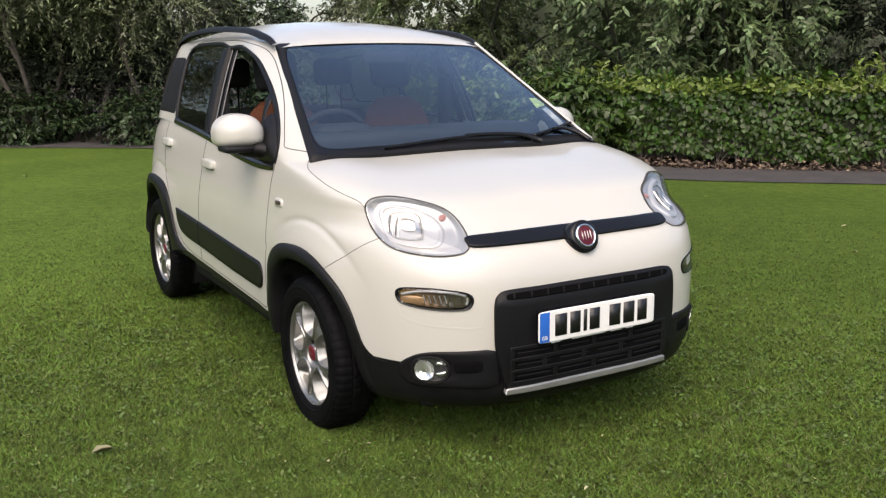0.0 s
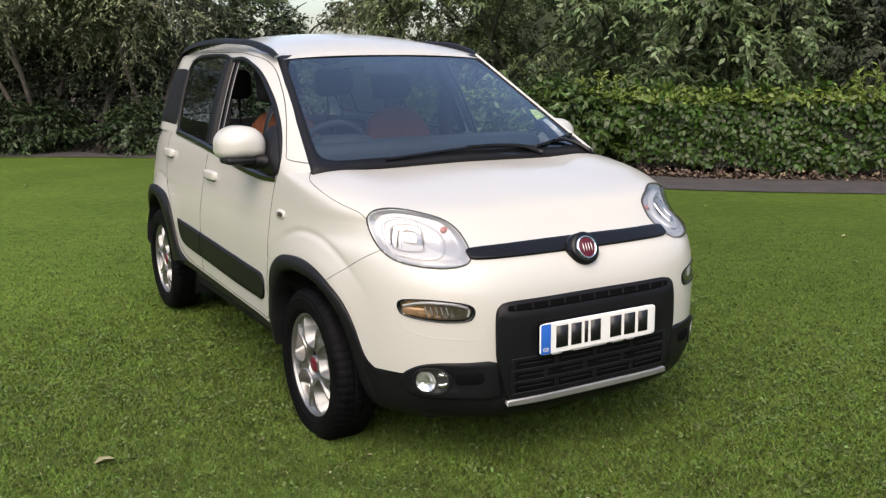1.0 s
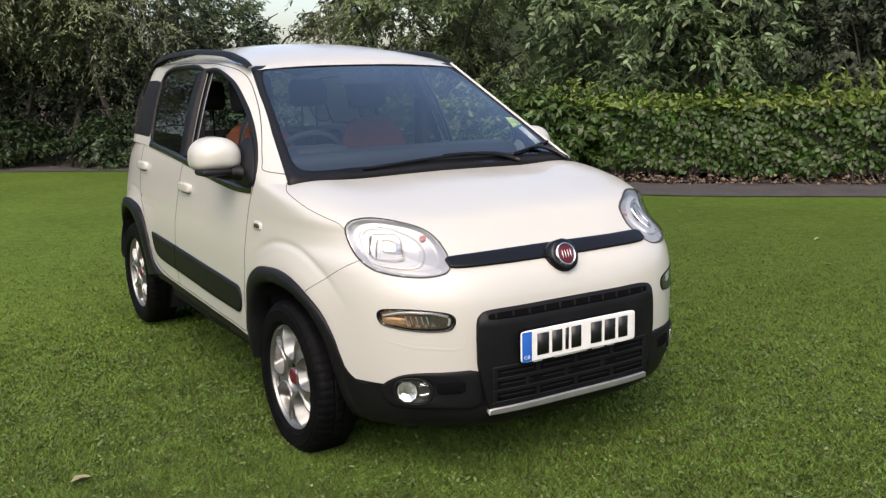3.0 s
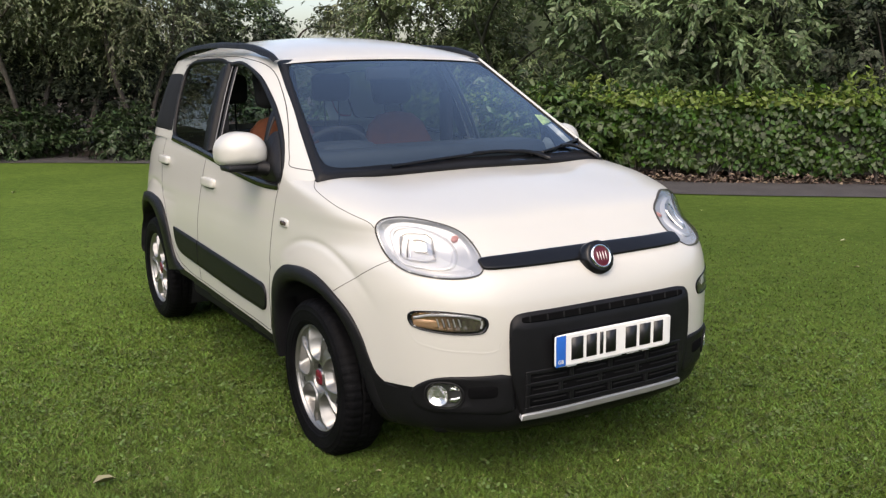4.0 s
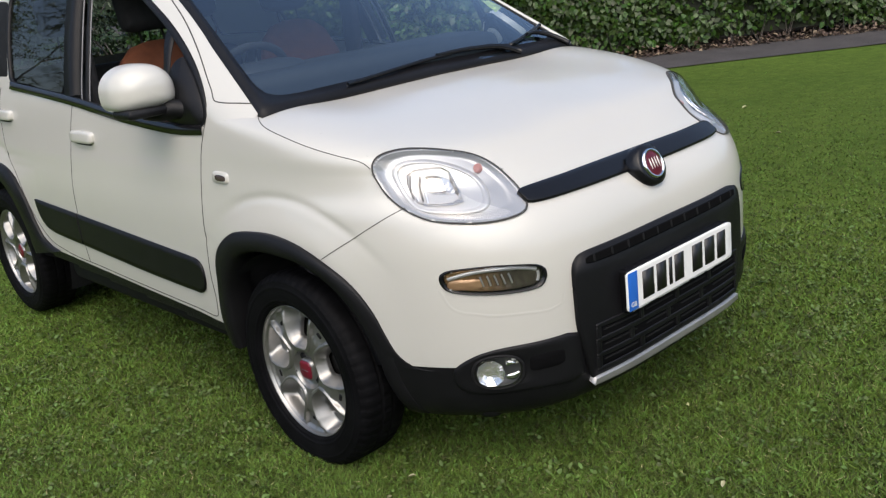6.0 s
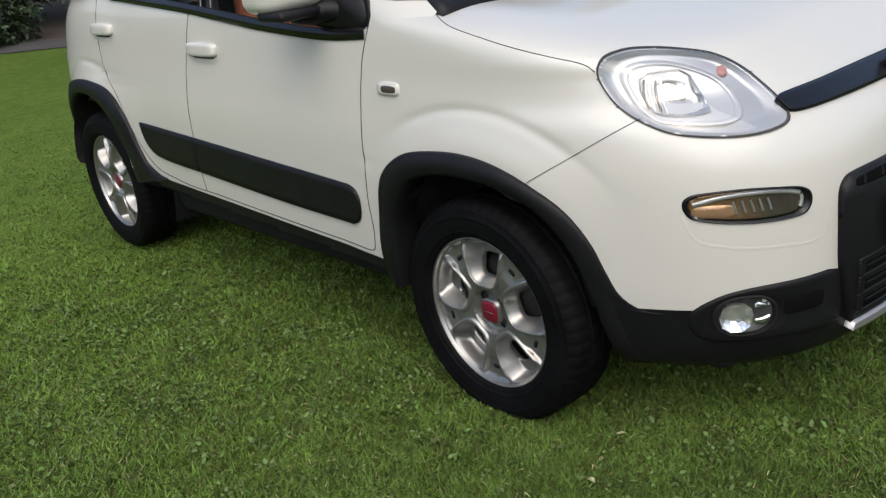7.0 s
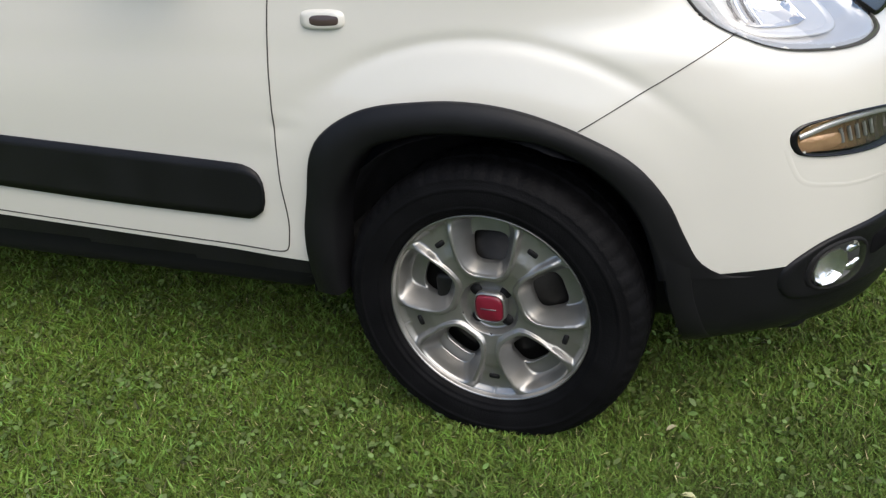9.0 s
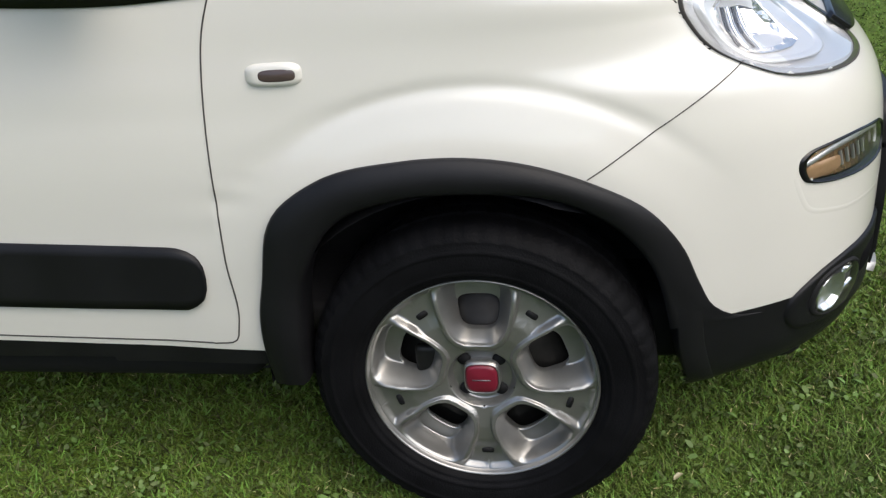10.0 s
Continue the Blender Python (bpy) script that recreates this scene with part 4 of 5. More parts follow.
pods = both("fog_pod", pod_rows(), CLAD, car, "black fog-lamp surround")
both("pod_slot", skin(rounded(0.050, 0.022, 5, 40, -0.075, 0.368), FOG_AZ, LOWER, [(0, 0.0080), (0.9, 0.0080), (1, 0.0065)]), OPENING_SHADE, pods[0], "", pods[1])
fog = both("fog_lamp", skin(FOG, FOG_AZ, LOWER, [(1.16, -0.002), (1.12, 0.009), (1.04, 0.012), (0.99, 0.008), (0.96, 0.0)]), DARK, car, "round clear fog lamp")
eye = rounded(0.036, 0.039, 2.1, 40, -0.226, 0.356)
both("fog_backing", skin(FOG, FOG_AZ, LOWER, [(1.0, 0.004), (0.9, -0.008), (0.6, -0.017), (0, -0.019)]), CHANNEL, fog[0], "smooth grey bowl", fog[1])
for bowl in both("fog_reflector", skin(eye[::4], FOG_AZ, LOWER, [(1.0, 0.006), (0.97, 0.0110), (0.92, 0.0095), (0.72, 0.0005), (0.42, -0.0065), (0, -0.0090)]), FOGWHITE, fog[0], "bright faceted round reflector", fog[1]):
    bowl.data.polygons.foreach_set("use_smooth", [False] * len(bowl.data.polygons))
for wedge in (closed([(-0.188, 0.336), (-0.170, 0.329), (-0.156, 0.336), (-0.149, 0.350), (-0.152, 0.354), (-0.170, 0.349), (-0.187, 0.346)], 40),
              closed([(-0.187, 0.374), (-0.170, 0.376), (-0.158, 0.378), (-0.168, 0.385), (-0.182, 0.387)], 40)):
    both("fog_wedge", skin(wedge, FOG_AZ, LOWER, [(0, 0.007), (0.8, 0.007), (1, 0.0)]), FOGWHITE, fog[0], "bright trim wedge", fog[1])
both("fog_lens", skin(fc + (FOG - fc) * 0.98, FOG_AZ, LOWER, [(0, 0.017), (0.6, 0.016), (1, 0.012)]), CLEAR, fog[0], "", fog[1])

# tail lamps on the rear pillars and the underside
tails = both("tail_lamp", skin(rounded(0.060, 0.145, 4, 40, 2.685, 1.265), 90, UPPER, [(0, 0.014), (0.7, 0.013), (1, -0.004)]), TAIL, car, "tall red tail lamp")
both("tail_lamp_window", skin(rounded(0.028, 0.085, 4, 40, 2.668, 1.265), 90, UPPER, [(0, 0.0165), (0.8, 0.0165), (1, 0.012)]), MILKY, tails[0], "clear grey lens", tails[1])
# the wider second box is there to deepen the shade under the sills
part("underbody", joined(box(-0.60, 0.60, -0.58, 2.75, 0.19, 0.34, 0.05), box(-0.72, 0.72, 0.42, 1.86, 0.225, 0.36, 0.04)), DARK, car)

# ---- wheels ----
def tyre_mesh():
    prof = [(0.040, 0.194), (0.057, 0.1995), (0.070, 0.205), (0.081, 0.220), (0.086, 0.248), (0.083, 0.273), (0.074, 0.289), (0.062, 0.297), (0.03, 0.300), (-0.03, 0.300), (-0.062, 0.297),
            (-0.074, 0.289), (-0.086, 0.25), (-0.074, 0.203), (-0.05, 0.186)]
    fine = open_curve(prof, 120)
    sides = 288
    P = np.zeros((sides, len(fine), 3))
    for i in range(sides):
        a = 2 * np.pi * i / sides
        for k, (o, r) in enumerate(fine):
            if abs(o) > 0.06:
                o += np.sign(o) * sum(0.0028 * math.exp(-((r - q) / 0.0022) ** 2) for q in (0.211, 0.222, 0.262, 0.280))
            s = (i + (2 if o < 0 else 0)) % 5
            if r > 0.278 and abs(o) > 0.022:
                r = r - (0.0035 if s == 0 else 0.0)
            elif r > 0.29:
                r = r - (0.006 if 0.014 < abs(o) < 0.022 or (i % 7 == 0 and abs(o) < 0.012) else 0)
            P[i, k] = (-o, r * math.cos(a), r * math.sin(a))
    return sheet(P, around=True)


def rim_depth(p, q):
    """How far out the alloy face stands, at p along a pocket's middle line and q across it."""
    R = np.hypot(p, q)
    half = 0.047 + 0.022 * np.clip((p - 0.075) / 0.10, 0, 1)
    m = (np.abs((p - 0.140) / 0.070) ** 3.4 + np.abs(q / half) ** 3.4) ** (1 / 3.4)
    step = lambda a, b, t: np.clip((t - a) / (b - a), 0, 1) ** 2 * (3 - 2 * np.clip((t - a) / (b - a), 0, 1))
    depth = -0.042 * (1 - np.clip((m - 0.60) / 0.33, 0, 1)) ** 1.1
    lip = 0.006 * step(0.92, 0.965, m) * (1 - step(1.06, 1.13, m)) * (1 - 0.8 * step(0.172, 0.192, R))
    fin = -0.009 * step(1.06, 1.16, m) * step(0.128, 0.150, R)
    dish = -0.016 * np.clip((0.10 - R) / 0.10, 0, 1) - 0.006 * np.clip((R - 0.15) / 0.05, 0, 1)
    hub = -0.016 * np.clip((0.060 - R) / 0.008, 0, 1)
    ring = step(0.1860, 0.1990, R)
    return (0.064 + dish + depth + lip + fin + hub) * (1 - ring) + 0.0600 * ring


def rim_mesh():
    """The alloy face: five deep pockets with through holes, a rolled edge, a sunk hub."""
    pieces = []
    wide = np.pi / 5
    phi = np.linspace(0, 2 * np.pi, 112, endpoint=False)
    c, s = np.cos(phi), np.sin(phi)
    edge = np.stack([0.121 + 0.031 * np.sign(c) * np.abs(c) ** 0.62, 0.037 * np.sign(s) * np.abs(s) ** 0.62], 1)
    edge[:, 1] *= 0.88 + 0.24 * np.clip((edge[:, 0] - 0.095) / 0.07, 0, 1)
    far = []
    for e in edge:
        d = e - np.array([0.121, 0.0])
        d /= np.linalg.norm(d)
        reach = []
        b = 0.121 * d[0]
        reach.append(-b + math.sqrt(b * b + 0.200 ** 2 - 0.121 ** 2))
        k = b * b + 0.058 ** 2 - 0.121 ** 2
        if k > 0 and -b - math.sqrt(k) > 0:
            reach.append(-b - math.sqrt(k))
        for g in (1, -1):
            n = np.array([math.sin(wide), -g * math.cos(wide)])
            den = -(d @ n)
            if den > 1e-9:
                reach.append((n @ np.array([0.121, 0.0])) / den)
        far.append(np.array([0.121, 0.0]) + d * min(x for x in reach if x > 0))
    far = np.array(far)
    ts = np.linspace(0, 1, 48) ** 0.95
    grid = edge[:, None] * (1 - ts[None, :, None]) + far[:, None] * ts[None, :, None]
    depth = rim_depth(grid[..., 0], grid[..., 1])
    for k in range(5):
        mid = np.pi / 2 + k * 2 * np.pi / 5
        P = np.stack([-depth, grid[..., 0] * math.cos(mid) - grid[..., 1] * math.sin(mid), grid[..., 0] * math.sin(mid) + grid[..., 1] * math.cos(mid)], 2)
        P = np.concatenate([P[:, :1] + np.array([0.012, 0, 0]), P], 1)
        pieces.append(sheet(P, around=True))
    A = np.linspace(0, 2 * np.pi, 120, endpoint=False)
    R = np.linspace(0.010, 0.0585, 26)
    H = []
    for a in A:
        bolt = -0.006 * sum(np.hypot(R * math.cos(a) - 0.043 * math.cos(b), R * math.sin(a) - 0.043 * math.sin(b)) < 0.011 for b in np.arange(4) * np.pi / 2 + np.pi / 4)
        g = a - np.pi / 2
        g -= np.round(g / (2 * np.pi / 5)) * 2 * np.pi / 5
        H.append(np.stack([-(rim_depth(R * math.cos(g), R * math.sin(g)) + bolt), R * math.cos(a), R * math.sin(a)], 1))
    pieces.append(sheet(np.array(H), around=True))
    pieces.append(lathe([(-0.0560, 0.1940), (-0.0600, 0.1985), (-0.0670, 0.2000), (-0.0715, 0.2018), (-0.0700, 0.2045), (-0.05, 0.2010), (0.02, 0.190), (0.06, 0.196)], sides=96))
    vs, fs = joined(*pieces)
    return [(p[0], p[1] * 0.998, p[2] * 0.998) for p in vs], fs


TYRE, RIM = mesh_of(*tyre_mesh()), mesh_of(*rim_mesh())
BACK = mesh_of(*joined(lathe([(-0.012, 0.0), (-0.012, 0.125), (-0.002, 0.128), (0.0, 0.185), (0.03, 0.19)], sides=48), box(-0.035, -0.012, 0.06, 0.12, -0.05, 0.05, 0.01)))
capo = rounded(0.029, 0.029, 3.6, 40)
CAP = mesh_of(*sheet(np.array([[(-x, p[0] * s, p[1] * s) for s, x in ((0, 0.062), (0.8, 0.0615), (0.95, 0.059), (1.0, 0.045))] for p in capo]), around=True))
CAPRING = mesh_of(*sheet(np.array([[(-x, p[0] * s, p[1] * s) for s, x in ((0.98, 0.045), (1.0, 0.058), (1.07, 0.058), (1.13, 0.036))] for p in capo]), around=True))
# dark plugs stand for the shade in the rim's slots and bolt holes
SLOT = mesh_of([(-0.0555, 0.158 + p, q) for p, q in rounded(0.0055, 0.011, 4, 16)] + [(-0.040, 0.158 + p, q) for p, q in rounded(0.0055, 0.011, 4, 16)], [tuple(range(16))] + [(k, 16 + k, 16 + (k + 1) % 16, (k + 1) % 16) for k in range(16)])
BOLT = mesh_of([(-0.0425, 0.0435 + p, q) for p, q in rounded(0.0115, 0.0115, 2, 20)] + [(-0.030, 0.0435 + p, q) for p, q in rounded(0.0115, 0.0115, 2, 20)], [tuple(range(20))] + [(k, 20 + k, 20 + (k + 1) % 20, (k + 1) % 20) for k in range(20)])
MARK = mesh_of(*box(-0.0626, -0.0612, -0.016, 0.016, -0.0011, 0.0011))
for me, mt in ((TYRE, RUBBER), (RIM, SILVER), (BACK, STEEL), (CAP, RED), (CAPRING, SILVER), (MARK, CHANNEL), (SLOT, DARK), (BOLT, DARK)):
    me.materials.append(mt)
for x, (wy, wz), turn in ((-0.718, WHEEL_F, 0), (-0.718, WHEEL_R, 40), (0.715, WHEEL_F, 15), (0.715, WHEEL_R, 70)):
    w = part("wheel", BACK, None, car)
    w.matrix_basis = pose(x, wy, wz, turn * (1 if x < 0 else 1), 0, 0 if x < 0 else 180)
    for nm, me, lb in (("tyre", TYRE, "black rubber tyre"), ("rim", RIM, "silver five-spoke alloy rim"), ("cap", CAP, "red hub cap"), ("cap_ring", CAPRING, ""), ("cap_mark", MARK, "")):
        o = part(nm, me, None, w, lb)
    for k in range(5):
        o = part("rim_slot", SLOT, None, w)
        o.matrix_basis = pose(0, 0, 0, 90 + 36 + 72 * k)
    for k in range(4):
        o = part("bolt_hole", BOLT, None, w)
        o.matrix_basis = pose(0, 0, 0, 45 + 90 * k)

# ---- the cabin inside ----
part("cabin_floor", box(-0.66, 0.66, 0.15, 2.75, 0.30, 0.36, 0.02), FABRIC, car)
part("dashboard", joined(box(-0.66, 0.66, 0.12, 0.62, 0.72, 0.985, 0.06), box(-0.64, 0.64, 0.42, 0.72, 0.86, 1.090, 0.05), box(-0.50, -0.20, 0.52, 0.73, 0.88, 1.115, 0.06)), TRIM, car)
both("door_lining", box(-0.738, -0.69, 0.40, 2.05, 0.45, 0.972, 0.015), TRIM, car)


def seat(cx, back):
    s = part("front_seat", box(cx - 0.24, cx + 0.24, back - 0.46, back + 0.01, 0.48, 0.65, 0.06), FABRIC, car, "rust-orange and black front seat")
    lean = pose(0, back, 0.60, -14)
    tilt = lambda vf: ([tuple(lean @ Vector(v)) for v in vf[0]], vf[1])
    rows = []
    for z, w, d in ((0.0, 0.23, 0.06), (0.15, 0.235, 0.07), (0.32, 0.23, 0.065), (0.45, 0.205, 0.055), (0.55, 0.165, 0.045), (0.60, 0.11, 0.032), (0.615, 0.04, 0.015)):
        rows.append([(cx + a, b, z) for a, b in rounded(w, d, 3.2, 40)])
    part("backrest", tilt(sheet(np.array(rows).transpose(1, 0, 2), around=True)), ORANGE, s, "rust-orange fabric")
    part("back_shell", tilt(box(cx - 0.18, cx + 0.18, 0.05, 0.085, 0.05, 0.52, 0.03)), FABRIC, s)
    part("headrest", tilt(box(cx - 0.115, cx + 0.115, -0.05, 0.05, 0.66, 0.87, 0.048)), FABRIC, s, "black headrest")
    for a in (-0.05, 0.05):
        part("headrest_post", tilt(tube([(cx + a, 0, 0.55), (cx + a, 0, 0.68)], 0.006)), STEEL, s)


seat(-0.33, 1.29)
seat(0.34, 1.29)
rear = part("rear_bench", box(-0.62, 0.62, 1.95, 2.35, 0.48, 0.64, 0.05), FABRIC, car)
part("backrest", box(-0.62, 0.62, 2.33, 2.46, 0.60, 1.08, 0.05), FABRIC, rear)
for x in (-0.29, 0.40):
    part("headrest", box(x - 0.130, x + 0.130, 2.36, 2.45, 1.235, 1.41, 0.042), FABRIC, rear)
    for a in (-0.05, 0.05):
        part("headrest_post", tube([(x + a, 2.40, 1.06), (x + a, 2.40, 1.25)], 0.006), STEEL, rear)
wc, wnorm = Vector((-0.34, 0.78, 1.01)), Vector((0, 0.86, 0.5)).normalized()
wa = Vector((1, 0, 0))
wb = wnorm.cross(wa)
ringp = [np.array(wc + (wa * math.cos(t) + wb * math.sin(t)) * 0.18) for t in np.linspace(0, 2 * np.pi, 48)]
sw = part("steering_wheel", tube(ringp, 0.015, 8, caps=False), FABRIC, car, "black steering wheel")
part("spoke", joined(*[tube([np.array(wc), np.array(wc + (wa * math.cos(t) + wb * math.sin(t)) * 0.175)], 0.018, 6) for t in (0, np.pi, np.pi * 1.5)]), FABRIC, sw)
part("hub", disc(tuple(wc), tuple(wnorm), 0.07, [(0, 0.03), (0.8, 0.028), (1, -0.01)]), TRIM, sw)
part("inner_mirror", box(-0.10, 0.14, 0.88, 0.91, 1.375, 1.440, 0.015), FABRIC, car)
part("roof_lining", sheet(ROOF[2:-2] - np.array([0, 0, 0.02])), TRIM, car)
both("inner_pillar", box(-0.660, -0.62, 1.36, 1.46, 0.5, 1.30, 0.015), FABRIC, car)
# the yellow note stuck inside the screen
nq = [screen_point(s, v, -0.006) for s, v in ((0.85, 0.315), (0.985, 0.36), (0.965, 0.42), (0.89, 0.42))]
part("windscreen_sticker", (nq, [(0, 1, 2, 3)]), NOTE, car, "yellow paper sticker")


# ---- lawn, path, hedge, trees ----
def brightness_across(nt, co, colour):
    """Brightness put into the grass colour: lighter towards -x, darker towards +x."""
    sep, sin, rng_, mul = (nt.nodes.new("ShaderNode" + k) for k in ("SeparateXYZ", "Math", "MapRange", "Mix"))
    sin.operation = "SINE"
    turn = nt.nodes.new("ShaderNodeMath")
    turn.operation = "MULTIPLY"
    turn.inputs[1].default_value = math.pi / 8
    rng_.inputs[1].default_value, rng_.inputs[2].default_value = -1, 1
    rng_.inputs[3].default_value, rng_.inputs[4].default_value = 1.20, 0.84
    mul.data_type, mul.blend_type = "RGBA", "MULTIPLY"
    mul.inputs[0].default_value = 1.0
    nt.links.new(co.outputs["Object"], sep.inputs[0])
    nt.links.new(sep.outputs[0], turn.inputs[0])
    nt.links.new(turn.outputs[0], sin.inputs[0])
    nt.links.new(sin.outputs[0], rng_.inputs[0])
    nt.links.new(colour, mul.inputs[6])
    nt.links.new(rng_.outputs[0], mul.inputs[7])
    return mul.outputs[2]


def ground_material():
    m = material("mown_lawn", (0.075, 0.135, 0.022), 0.9)
    nt = m.node_tree
    b = nt.nodes["Principled BSDF"]
    co = nt.nodes.new("ShaderNodeTexCoord")
    cols = []
    for scale, detail, a, c in ((0.8, 6, (0.055, 0.095, 0.013), (0.089, 0.135, 0.022)), (9, 8, (0.047, 0.085, 0.012), (0.095, 0.142, 0.025))):
        n = nt.nodes.new("ShaderNodeTexNoise")
        n.inputs["Scale"].default_value, n.inputs["Detail"].default_value = scale, detail
        nt.links.new(co.outputs["Object"], n.inputs["Vector"])
        r = nt.nodes.new("ShaderNodeValToRGB")
        r.color_ramp.elements[0].position, r.color_ramp.elements[1].position = 0.36, 0.66
        r.color_ramp.elements[0].color, r.color_ramp.elements[1].color = (*a, 1), (*c, 1)
        nt.links.new(n.outputs["Fac"], r.inputs[0])
        cols.append((n, r))
    mix = nt.nodes.new("ShaderNodeMix")
    mix.data_type = "RGBA"
    mix.inputs[0].default_value = 0.5
    nt.links.new(cols[0][1].outputs[0], mix.inputs[6])
    nt.links.new(cols[1][1].outputs[0], mix.inputs[7])
    fine, span, speck = (nt.nodes.new("ShaderNode" + k) for k in ("TexNoise", "MapRange", "Mix"))
    fine.inputs["Scale"].default_value, fine.inputs["Detail"].default_value = 170, 2
    span.inputs[1].default_value, span.inputs[2].default_value, span.inputs[3].default_value, span.inputs[4].default_value = 0.38, 0.62, 0.60, 1.30
    speck.data_type, speck.blend_type = "RGBA", "MULTIPLY"
    speck.inputs[0].default_value = 1.0
    nt.links.new(co.outputs["Object"], fine.inputs["Vector"])
    nt.links.new(fine.outputs["Fac"], span.inputs[0])
    nt.links.new(mix.outputs[2], speck.inputs[6])
    nt.links.new(span.outputs[0], speck.inputs[7])
    nt.links.new(brightness_across(nt, co, speck.outputs[2]), b.inputs["Base Color"])
    bp = nt.nodes.new("ShaderNodeBump")
    bp.inputs["Strength"].default_value, bp.inputs["Distance"].default_value = 0.5, 0.012
    nt.links.new(cols[1][0].outputs["Fac"], bp.inputs["Height"])
    nt.links.new(bp.outputs[0], b.inputs["Normal"])
    b.inputs["Specular IOR Level"].default_value = 0.1
    return m


LAWN = ground_material()
BLADE = material("grass_blade", (0.074, 0.116, 0.018), 0.6, island=0.84, spots=0.26, spot_size=5.5, spec=0.28)
bn_ = BLADE.node_tree
base_in = bn_.nodes["Principled BSDF"].inputs["Base Color"]
bn_.links.new(brightness_across(bn_, next(n for n in bn_.nodes if n.type == "TEX_COORD"), base_in.links[0].from_socket), base_in)
STRAW = material("dry_straw", (0.26, 0.24, 0.12), 0.7, island=0.5, spec=0.2)
CLOVER = material("clover_leaf", (0.082, 0.125, 0.032), 0.6, island=0.4, spec=0.3)
ASPHALT = material("worn_asphalt", (0.047, 0.042, 0.041), 0.9, spots=0.25, spot_size=3, bump=0.4, bump_size=120)
LAUREL = material("laurel_leaf", (0.0245, 0.053, 0.0062), 0.42, island=0.5, spots=0.35, spot_size=2.5, spec=0.36)
YOUNG_AND_LIT = material("young_and_lit_laurel_leaf", (0.135, 0.195, 0.036), 0.4, island=0.35, spec=0.4, through_light=0.3)
LEAFY = material("tree_leaf", (0.166, 0.194, 0.104), 0.42, island=0.6, spots=0.6, spot_size=1.0, spec=0.5, through_light=0.3)
# leaf colour darkened to stand for shade at the right, behind the hedge
SHADELEAF = material("shaded_tree_leaf", (0.026, 0.042, 0.022), 0.5, island=0.6, spots=0.5, spot_size=1.2, spec=0.3)
NARROW = material("narrow_shrub_leaf", (0.048, 0.086, 0.018), 0.38, island=0.5, spots=0.3, spot_size=3, spec=0.5, through_light=0.2)
LEAFY2 = material("shrub_leaf", (0.022, 0.041, 0.012), 0.5, island=0.55, spots=0.4, spot_size=1.5, spec=0.4)
BIGLEAF = material("broad_tree_leaf", (0.132, 0.190, 0.083), 0.38, island=0.5, spots=0.4, spot_size=1.3, spec=0.55, through_light=0.3)
# leaf colour of the added shrubs that fill in shade under the canopy
SHADE_FILL = material("shade_fill_leaf", (0.042, 0.052, 0.032), 0.6, island=0.5, spots=0.5, spot_size=1.5, spec=0.2)
GREENLEAF = material("fresh_tree_leaf", (0.128, 0.172, 0.072), 0.40, island=0.55, spots=0.5, spot_size=1.1, spec=0.5, through_light=0.3)
BARK = material("grey_bark", (0.075, 0.064, 0.054), 0.9, spots=0.4, spot_size=9, bump=0.6, bump_size=40)
# near-black colour that paints shade inside the hedge and on trunks behind it
DEEP_SHADE = material("deep_shade", (0.016, 0.019, 0.010), 0.95, spots=0.4, spot_size=12)
SOIL = material("leaf_litter", (0.040, 0.028, 0.020), 0.95, spots=0.4, spot_size=14, bump=0.5, bump_size=50)
DRY = material("dry_leaf", (0.36, 0.35, 0.20), 0.6, random_ob=0.3)

G = np.array([[(x, y, -0.004) for y in np.linspace(-400, 400, 9)] for x in np.linspace(-400, 400, 9)])
tagged(part("ground", sheet(G), LAWN), "mown green lawn", "lawn", kind="structure")

EDGE = open_curve([(-30, 24.0), (-12, 19.5), (-4, 16.2), (-0.69, 14.16), (1.5, 12.3), (3.3, 9.6), (4.4, 7.0), (5.5, 4.6), (7.1, 2.95), (9.5, 0.6), (14, -3.5)], 160)
nrm = np.gradient(EDGE, axis=0)
nrm = np.stack([-nrm[:, 1], nrm[:, 0]], 1) * -1
nrm /= np.linalg.norm(nrm, axis=1)[:, None]
if nrm[80][0] < 0:
    nrm = -nrm
PATHW = 1.22
pv = np.array([[(*(e + n * (PATHW * t)), 0.006) for t in np.linspace(0, 1, 5)] for e, n in zip(EDGE, nrm)])
tagged(part("path", sheet(pv, flip=True), ASPHALT), "grey asphalt footpath beside the hedge", "path", kind="structure")
bed = np.array([[(*(e + n * (PATHW + 44 * t)), 0.004 + 0.05 * t) for t in np.linspace(0, 1, 5)] for e, n in zip(EDGE, nrm)])
tagged(part("planting_bed", sheet(bed, flip=True), SOIL), "brown soil and leaf litter under the hedge", "soil", kind="structure")



def big_mesh(verts, faces_n, mat, name):
    """A mesh from verts laid out n to a face."""
    n = len(verts) // faces_n
    me = bpy.data.meshes.new(name)
    me.vertices.add(len(verts))
    me.vertices.foreach_set("co", np.asarray(verts, np.float32).ravel())
    me.loops.add(len(verts))
    me.loops.foreach_set("vertex_index", np.arange(len(verts), dtype=np.int32))
    me.polygons.add(n)
    me.polygons.foreach_set("loop_start", np.arange(n, dtype=np.int32) * faces_n)
    me.polygons.foreach_set("loop_total", np.full(n, faces_n, np.int32))
    me.update(calc_edges=True)
    me.materials.append(mat)
    return me


